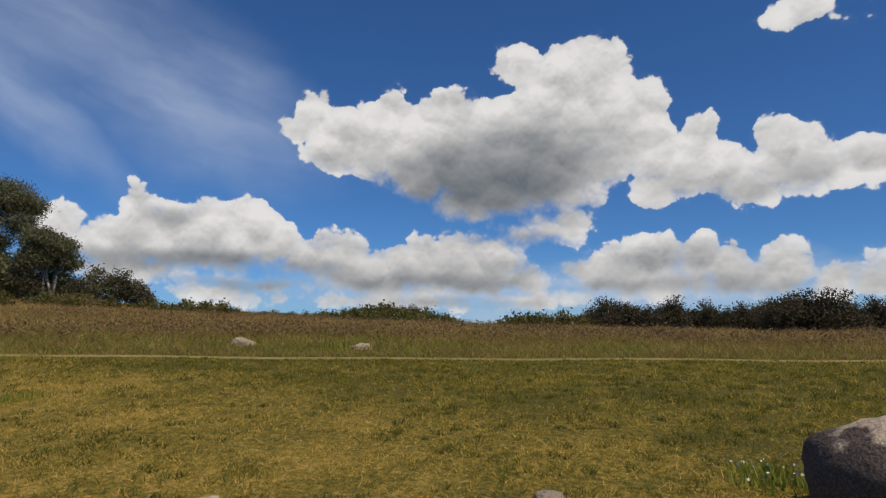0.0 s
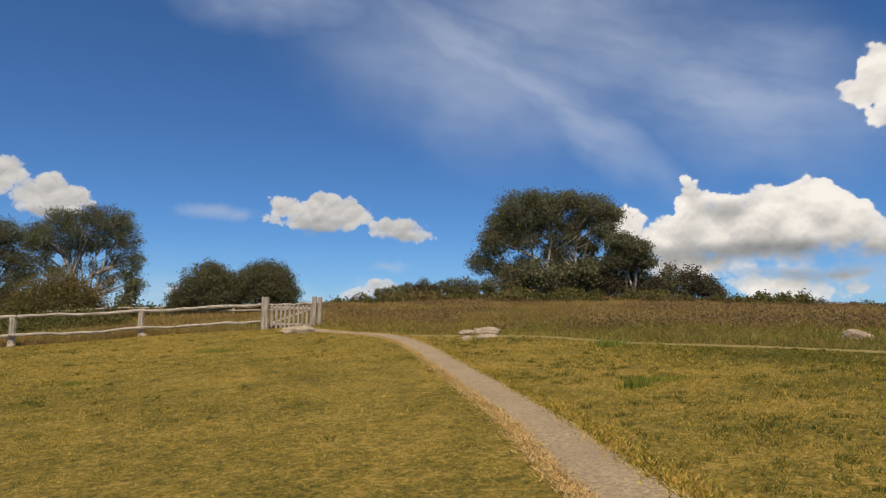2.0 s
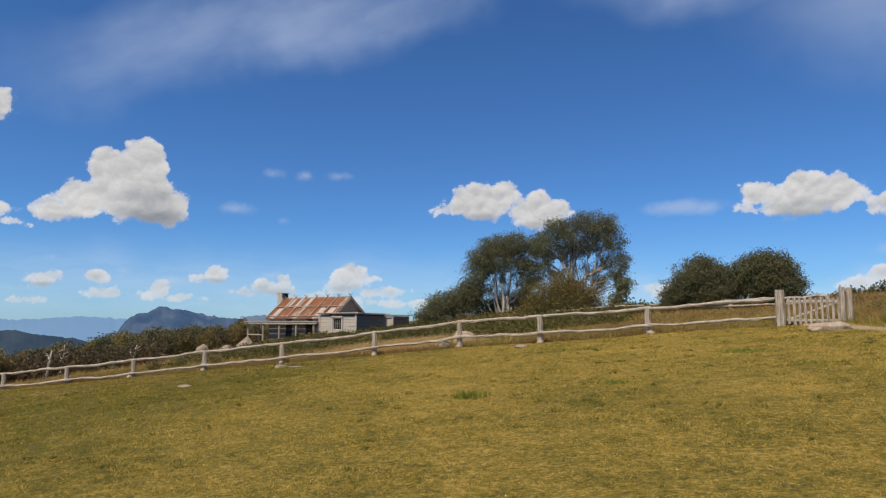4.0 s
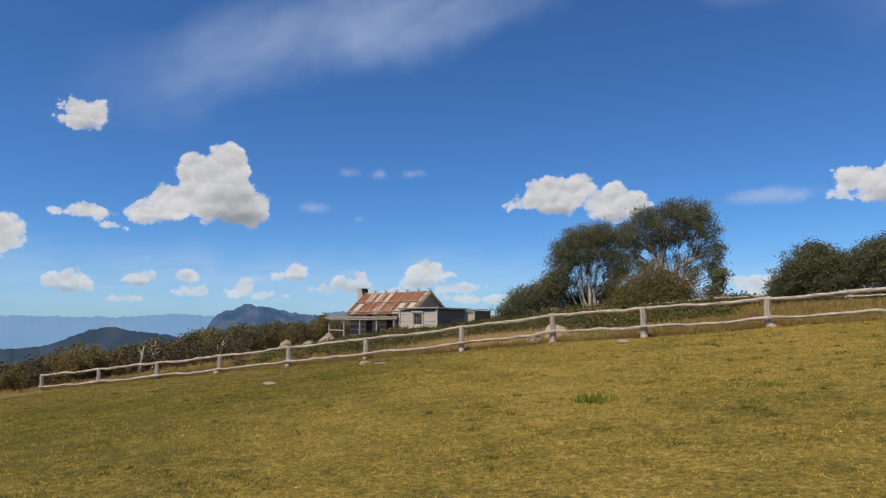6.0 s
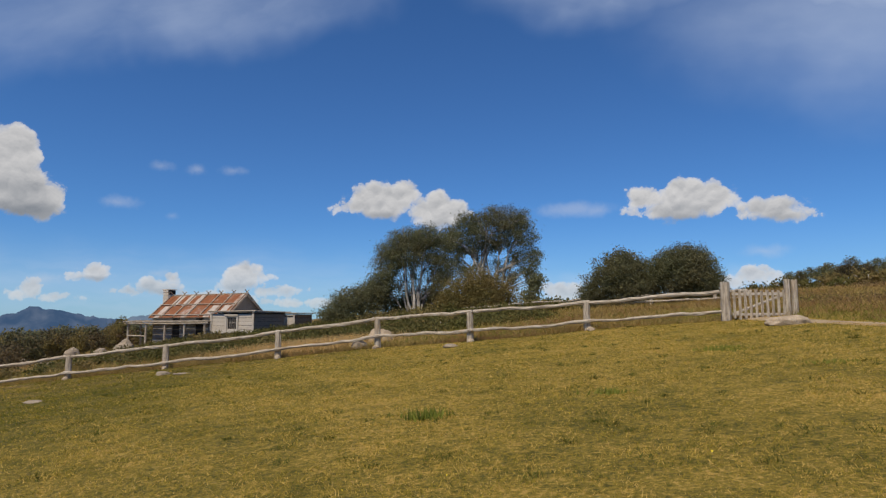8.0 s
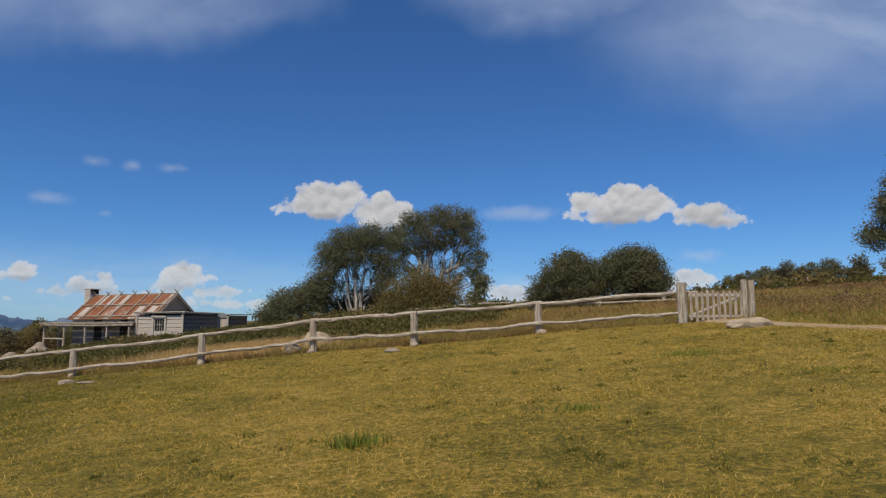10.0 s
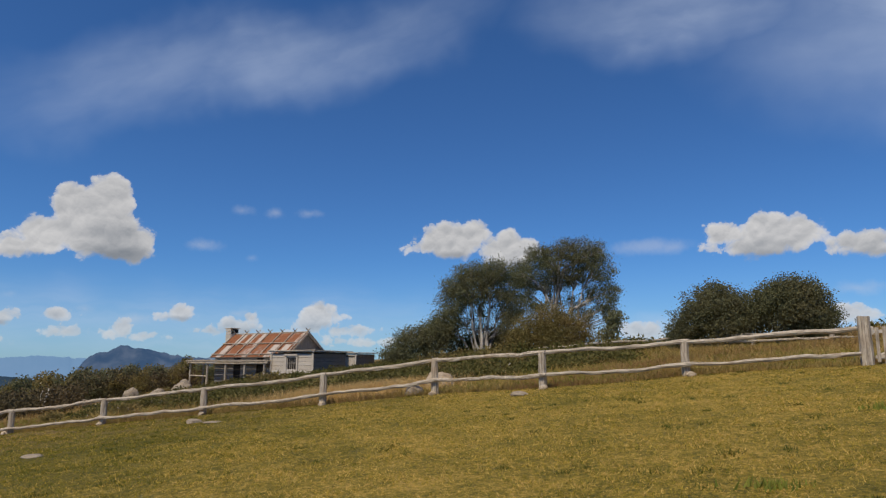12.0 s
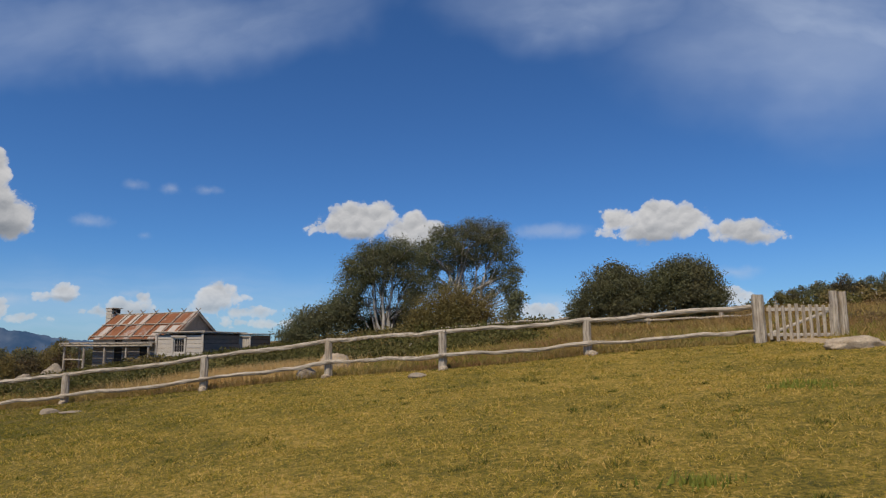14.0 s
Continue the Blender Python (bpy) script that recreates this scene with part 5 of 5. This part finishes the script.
# understory and rows round the large snow gum
for az, away, s in ((29.5, 76, 1.1), (31.5, 74, 1.25), (33.5, 76, 1.25), (35.5, 75, 1.45), (38, 78, 1.6), (40, 78, 1.55), (42, 76, 1.35), (44, 77, 1.2), (37, 81, 1.5), (41, 82, 1.4), (46.5, 79, 1.45), (48, 80, 1.3), (49.6, 82, 1.05), (45.3, 75, 1.0), (50.3, 84, 0.8),
                    (22.0, 96, 0.6), (23.2, 95, 0.7), (24.6, 97, 0.9), (26, 95, 0.85), (27.4, 96, 0.8), (28.8, 94, 0.9), (22.5, 91, 0.65), (24.0, 92, 0.7), (25.3, 91, 0.7), (26.7, 92, 0.7), (28.1, 90, 0.75), (30.3, 88, 0.8)):
    repeat(random.choice((0, 1, 6)), *polar(az, away), s * (0.76 if az < 33 and away < 86 else 0.85) * random.uniform(0.8, 1.1), "dark young gum under the large snow gum", "young gums on the rise")
for _ in range(46):
    repeat(random.choice((3, 3, 4, 5)), *polar(random.uniform(17, 52), random.uniform(60, 72)), random.uniform(1.0, 1.7), "green heath shrub below the gum trees", "heath shrubs on the rise")
# heath mounds on the crest
for lo, hi, n, s in ((50.5, 56.5, 12, 1.4), (63, 75.5, 30, 1.75), (79, 86.5, 18, 1.75), (57.5, 62, 5, 0.9)):
    for _ in range(n):
        a = random.uniform(lo, hi)
        edge = 1 - 0.5 * abs((a - (lo + hi) / 2) / ((hi - lo) / 2)) ** 2
        repeat(random.choice((3, 3, 5)), *polar(a, random.uniform(57, 63), 1, -1.3), s * edge * random.uniform(0.9, 1.15), "green heath shrub on the crest", "heath shrubs on the crest")
# belt of gums on the far side of the heath, leaves coloured dark for cloud shade
for a in np.arange(86.0, 124, 1.05):
    repeat(random.choice((6, 7)), *polar(a + random.uniform(-0.4, 0.4), 76 + random.uniform(-2, 4), 1, -1.3), random.uniform(0.85, 1.12) * (0.8 if a < 88 else 1), "dark gum in a belt of trees beyond the heath", "belt of gums")
for a, s in ((101.6, 0.9), (102.6, 1.0), (103.8, 1.0), (105.0, 0.95), (106.0, 0.7), (109.5, 0.7), (111, 0.8), (113, 0.9)):
    repeat(random.choice((6, 7)), *polar(a, 61, 1, -1.3), s, "tall dark gum beyond the heath", "belt of gums")
for a in np.arange(57.5, 63, 0.9):
    repeat(6, *polar(a, 120, 1, -1.3), 0.75, "far dark gum beyond the crest", "belt of gums")
for a in (69.5, 70.6, 71.7):
    repeat(6, *polar(a, 95, 1, -1.3), 0.8, "far dark gum beyond the crest", "belt of gums")
# heath between the fence and the hut
for _ in range(110):
    x, y = random.uniform(-33, 0), random.uniform(41, 61)
    if x < -27 and y < 57:
        continue
    repeat(random.choice((3, 4, 4, 5)), x, y, random.uniform(0.45, 0.8))
for _ in range(26):
    u = random.uniform(-6, 12)
    x, y = -23.72 - 0.901 * u - 0.434 * 6.0, 64.26 + 0.434 * u - 0.901 * 6.0
    repeat(random.choice((3, 4, 5)), x + random.uniform(-1, 1), y + random.uniform(-1.5, 0.2), random.uniform(0.55, 0.8) + max(4 - u, 0) * 0.06)
for _ in range(40):
    repeat(random.choice((3, 3, 4)), random.uniform(-10, 6), random.uniform(50, 60), random.uniform(0.9, 1.5))
for _ in range(16):
    repeat(3, -21 + random.uniform(-2.5, 12), 55 + random.uniform(0, 6), random.uniform(0.8, 1.2))

# green and brown heath matting the ground between the fence and the hut
n = 5200
hx, hy = rng.uniform(-31, 2, n), rng.uniform(34, 62, n)
thick = vnoise(hx, hy, 0.22, 31)
keep = (hy > 35.0 + 8 * (1 - thick) + np.where(hx < -21, 5.0, 0.0)) & (thick > 0.2)
hx, hy = hx[keep], hy[keep]
mat = np.stack([hx, hy, lift(hx, hy) + rng.uniform(0.02, 0.42, len(hx)) * (0.4 + vnoise(hx, hy, 0.3, 32))], 1)
mat = np.repeat(mat, 30, 0) + rng.normal(size=(len(mat) * 30, 3)) * np.array([0.3, 0.3, 0.13])
solo("heath_mat", fast_mesh("heath_mat", leaves(mat, 0.085, 1.8), 4, M_HEATH), Matrix(), "low dark green heath between the fence and the hut", "scrub", "", "stuff")
for _ in range(46):
    x = random.uniform(-27, -6)
    repeat(random.choice((3, 3, 4)), x, random.uniform(37, 50), random.uniform(0.5, 0.95), "low green shrub behind the fence", "heath shrubs behind the fence")

# ---- grass ----
FX, FY = np.array([-60, -38.8, -34.1, -29.6, -25.07, -20.54, -15.93, -10.53, -6.24, -2.36, 2.21, 7.24, 9.6, 40]), np.array([34.3, 34.1, 33.95, 33.75, 33.46, 33.2, 32.95, 31.87, 31.68, 29.96, 30.3, 29.46, 29.42, 29.4])
TX, TY = track_line[::-1, 0], track_line[::-1, 1]


def zone(x, y):
    """True where the grass is tall: past the fence, past the track."""
    past_fence = (y > np.interp(x, FX, FY) + 0.15) & (x < 9.6)
    past_track = (x > np.interp(y, TY, TX) + 0.35) & (y > -24)
    past_path = (x >= 9.3) & (y > 21.3 + np.maximum(0, 11 - x) * 1.4)
    return past_fence | past_track | past_path


def off_path(x, y, gap):
    keep = np.ones(len(x), bool)
    for line in (path_line[::2], track_line[::2]):
        w = gap if len(line) and line[0][0] < 5 else gap * 0.5
        for a in range(0, len(x), 40000):
            s = slice(a, a + 40000)
            d = np.min((x[s, None] - line[None, :, 0]) ** 2 + (y[s, None] - line[None, :, 1]) ** 2, 1)
            keep[s] &= d > w * w
    return keep


def blades(x, y, high, wide, bend):
    """Single blades: base corners and a bent tip."""
    n = len(x)
    z = lift(x, y)
    a = rng.uniform(0, 2 * np.pi, n)
    lean = rng.normal(0, 1, (n, 2)) * (high * bend)[:, None]
    bx, by = np.cos(a) * wide / 2, np.sin(a) * wide / 2
    p = np.stack([np.stack([x - bx, y - by, z - 0.005], 1), np.stack([x + bx, y + by, z - 0.005], 1), np.stack([x + lean[:, 0], y + lean[:, 1], z + high], 1)], 1)
    return p.reshape(-1, 3)


def scatter(n, power, r0, r1, az0, az1, cx=0.0, cy=3.0):
    az = np.radians(rng.uniform(az0, az1, n))
    r = r0 + (r1 - r0) * rng.uniform(0, 1, n) ** power
    return cx + r * np.sin(az), cy + r * np.cos(az), r


x, y, r = scatter(2300000, 0.72, 2.6, 46, -80, 150)
keep = ~zone(x, y) & (y < np.interp(x, FX, FY) + 0.5)
x, y, r = x[keep], y[keep], r[keep]
keep = off_path(x, y, 0.40) | (rng.uniform(0, 1, len(x)) < 0.05)
x, y, r = x[keep], y[keep], r[keep]
rank = np.clip((x - 0.36 * y - 2.5) / 5, 0, 1)                  # ranker growth on the far side of the path
clump = 0.30 * vnoise(x, y, 1.6, 3) + 0.40 * vnoise(x + 0.4 * y, y - 0.4 * x, 5.5, 4) + 0.30 * vnoise(x - 0.3 * y, y + 0.3 * x, 13.0, 5)
clump = np.clip((clump - 0.5) * 1.9 + 0.5, 0, 1)
keep = rng.uniform(0, 1, len(x)) < 0.28 + 1.1 * clump ** 1.5
x, y, r, clump, rank = x[keep], y[keep], r[keep], clump[keep], rank[keep]
high = (rng.gamma(4.0, 0.009, len(x)) + 0.008) * np.clip(0.65 + r / 40, 0.65, 1) * (0.28 + 0.62 * clump ** 1.3) * (1 + 0.6 * rank)
solo("lawn_grass", fast_mesh("lawn_grass", blades(x, y, high, 0.0032 + 0.0007 * r, 1.1), 3, M_BLADE), Matrix(), "short dry green and straw grass of the clearing", "grass", "", "stuff")

# low clumps of dark green clover and coarse grass
x, y, r = scatter(9000, 0.75, 4, 34, -75, 130)
keep = ~zone(x, y) & (rng.uniform(0, 1, len(x)) < np.where(x - 0.36 * y > 3.4, 0.9, 0.12) * np.clip(vnoise(x, y, 0.8, 41) * 2 - 0.3, 0, 1))
x, y, r = x[keep], y[keep], r[keep]
keep = off_path(x, y, 0.5)
x, y, r = x[keep], y[keep], r[keep]
per = 26
wide = np.repeat(rng.uniform(0.03, 0.11, len(x)), per)
x, y, r = np.repeat(x, per), np.repeat(y, per), np.repeat(r, per)
x, y = x + rng.normal(size=len(x)) * wide, y + rng.normal(size=len(x)) * wide
solo("clover_clumps", fast_mesh("clover_clumps", blades(x, y, rng.uniform(0.025, 0.075, len(x)), 0.007 + 0.0009 * r, 0.8), 3, M_CLOVER), Matrix(), "low dark green clumps of clover and coarse grass in the lawn", "grass", "", "stuff")

# russet heath over the rise, behind the straw
n = 5200
az, away = np.radians(rng.uniform(14, 125, n)), rng.uniform(24, 64, n)
hx, hy = 1 + away * np.sin(az), -1.3 + away * np.cos(az)
keep = zone(hx, hy) & (hx > 13) & (vnoise(hx, hy, 0.17, 51) + 0.25 * vnoise(hx, hy, 0.8, 52) > 0.60)
hx, hy = hx[keep], hy[keep]
mat = np.stack([hx, hy, lift(hx, hy) + rng.uniform(0.05, 0.45, len(hx)) * (0.4 + 0.8 * vnoise(hx, hy, 0.4, 53))], 1)
mat = np.repeat(mat, 26, 0) + rng.normal(size=(len(mat) * 26, 3)) * np.array([0.32, 0.32, 0.12])
solo("russet_heath", fast_mesh("russet_heath", leaves(mat, 0.048, 2.8), 4, M_RUSSET), Matrix(), "russet-brown flowering heath in drifts on the rise", "scrub", "", "stuff")

x, y, r = scatter(560000, 0.85, 12, 78, -75, 125)
keep = zone(x, y) & ~((x < 3) & (y > 34.0 + 6 * (1 - vnoise(x, y, 0.22, 31))) & (rng.uniform(0, 1, len(x)) < 0.72))
x, y, r = x[keep], y[keep], r[keep]
keep = off_path(x, y, 0.55)
x, y, r = x[keep], y[keep], r[keep]
tuss = 0.6 * vnoise(x, y, 0.9, 9) + 0.4 * vnoise(x, y, 2.6, 10)
keep = rng.uniform(0, 1, len(x)) < 0.12 + 2.6 * tuss ** 2.2
x, y, r, tuss = x[keep], y[keep], r[keep], tuss[keep]
near_edge = np.clip((r - 12) / 20, 0.35, 1)
patch = vnoise(x, y, 0.35, 8)
high = rng.uniform(0.12, 0.42, len(x)) * np.where(x > 9, near_edge, 0.9) * (0.5 + 0.9 * patch) * (0.45 + 1.1 * tuss)
solo("tall_grass", fast_mesh("tall_grass", blades(x, y, high, 0.007 + 0.0008 * r, 0.75), 3, M_STRAW), Matrix(), "tall dry brown and straw tussock grass on the heath", "grass", "", "stuff")

x, y, r = scatter(260000, 1.0, 8, 52, -75, 125)
keep = zone(x, y)
x, y, r = x[keep], y[keep], r[keep]
solo("green_undergrowth", fast_mesh("green_undergrowth", blades(x, y, rng.uniform(0.06, 0.24, len(x)), 0.008 + 0.0008 * r, 0.8), 3, M_WEED), Matrix(), "green grass growing through the dry tussocks", "grass", "", "stuff")


def fringe(name, x, y, n, wide, high, material_used, label, bend=0.45):
    """Grass that stands along a line."""
    t = rng.uniform(0, len(x) - 1, n)
    px, py = np.interp(t, np.arange(len(x)), x), np.interp(t, np.arange(len(x)), y)
    px, py = px + rng.normal(0, wide, n), py + rng.normal(0, wide, n)
    solo(name, fast_mesh(name, blades(px, py, rng.uniform(0.4, 1, n) * high, np.full(n, 0.02), bend), 3, material_used), Matrix(), label, "grass", "", "stuff")


fringe("fence_grass", FX[1:-1], FY[1:-1] + 0.35, 12000, 0.22, 0.24, M_STRAW, "uncut dry grass along the foot of the fence")
fringe("path_edge_grass", path_line[:190, 0] - 0.37, path_line[:190, 1] + 0.12, 26000, 0.07, 0.04, M_BLEACH, "bleached straw grass along the path's edge", 1.3)

fringe("path_side_grass", path_line[:200, 0] + 0.40, path_line[:200, 1] - 0.12, 24000, 0.12, 0.055, M_BLADE, "short green grass creeping over the path's edge", 0.9)


n = 9000
px, py = rng.normal(-10.2, 1.9, n), rng.normal(35.0, 1.1, n)
keep = py > np.interp(px, FX, FY) + 0.4
px, py = px[keep], py[keep]
solo("golden_grass", fast_mesh("golden_grass", blades(px, py, rng.uniform(0.25, 0.65, len(px)), np.full(len(px), 0.025), 0.4), 3, M_BLEACH), Matrix(), "patch of golden dry grass behind the fence", "grass", "", "stuff")


def tuft(x, y, n, wide, high, label, flowers=0):
    top = thing("grass_tuft", place_at(x, y), label, "plant", "tufts in the lawn")
    px, py = rng.normal(0, wide, n), rng.normal(0, wide * 0.6, n)
    h = rng.uniform(0.4, 1, n) * high
    a = rng.uniform(0, 2 * np.pi, n)
    lean = rng.normal(0, 0.35, (n, 2)) * h[:, None]
    bx, by = np.cos(a) * 0.018, np.sin(a) * 0.018
    z0 = np.full(n, -0.02)
    p = np.stack([np.stack([px - bx, py - by, z0], 1), np.stack([px + bx, py + by, z0], 1), np.stack([px + lean[:, 0], py + lean[:, 1], h], 1)], 1).reshape(-1, 3)
    tagged(part("blade_tuft", fast_mesh("blade_tuft", p, 3, M_LUSH), top), kind="stuff")
    if flowers:
        c = np.stack([rng.normal(0, wide, flowers), rng.normal(0, wide * 0.6, flowers), rng.uniform(0.6, 1.0, flowers) * high], 1)
        tagged(part("blossom", fast_mesh("blossom", leaves(c, 0.022, 1.2), 4, M_WHITE), top, "small white flower heads"), kind="stuff")


tuft(-2.75, 14.1, 150, 0.17, 0.19, "tuft of coarse green weeds in the lawn")
tuft(3.8, 20.2, 160, 0.36, 0.08, "flat patch of dark green weeds in the lawn")
tuft(4.1, 20.6, 120, 0.3, 0.08, "flat patch of dark green weeds in the lawn")
tuft(4.7, 16.8, 120, 0.3, 0.07, "flat patch of dark green weeds in the lawn")
tuft(0.2, 15.2, 110, 0.15, 0.11, "low green leafy weed in the lawn")
tuft(7.95, 7.1, 130, 0.15, 0.2, "tuft of green weeds in the grass")
tuft(8.9, 7.4, 200, 0.36, 0.1, "patch of dark green weeds in the grass")
tuft(12.5, 12.7, 220, 0.28, 0.22, "dark green tussock beside the track")
tuft(19.4, 7.0, 260, 0.5, 0.22, "dark green weeds round a stone")
tuft(7.4, -2.4, 420, 0.30, 0.085, "green weeds with white flowers beside the boulder", 34)

x, y, r = scatter(800, 0.8, 2, 30, -70, 125)
keep = ~zone(x, y)
x, y = x[keep], y[keep]
c = np.stack([x, y, lift(x, y) + rng.uniform(0.03, 0.08, len(x))], 1)
solo("yellow_flowers", fast_mesh("yellow_flowers", leaves(c, 0.017, 1.1), 4, M_FLOWER), Matrix(), "scattered small yellow flowers in the lawn", "flowers", "", "stuff")
x, y, r = scatter(9000, 0.8, 10, 50, 0, 125)
keep = zone(x, y)
x, y = x[keep], y[keep]
c = np.stack([x, y, lift(x, y) + rng.uniform(0.2, 0.45, len(x))], 1)
solo("seed_heads", fast_mesh("seed_heads", leaves(c, 0.03, 1.6), 4, M_STRAW), Matrix(), "pale seed heads over the tall grass", "grass", "", "stuff")
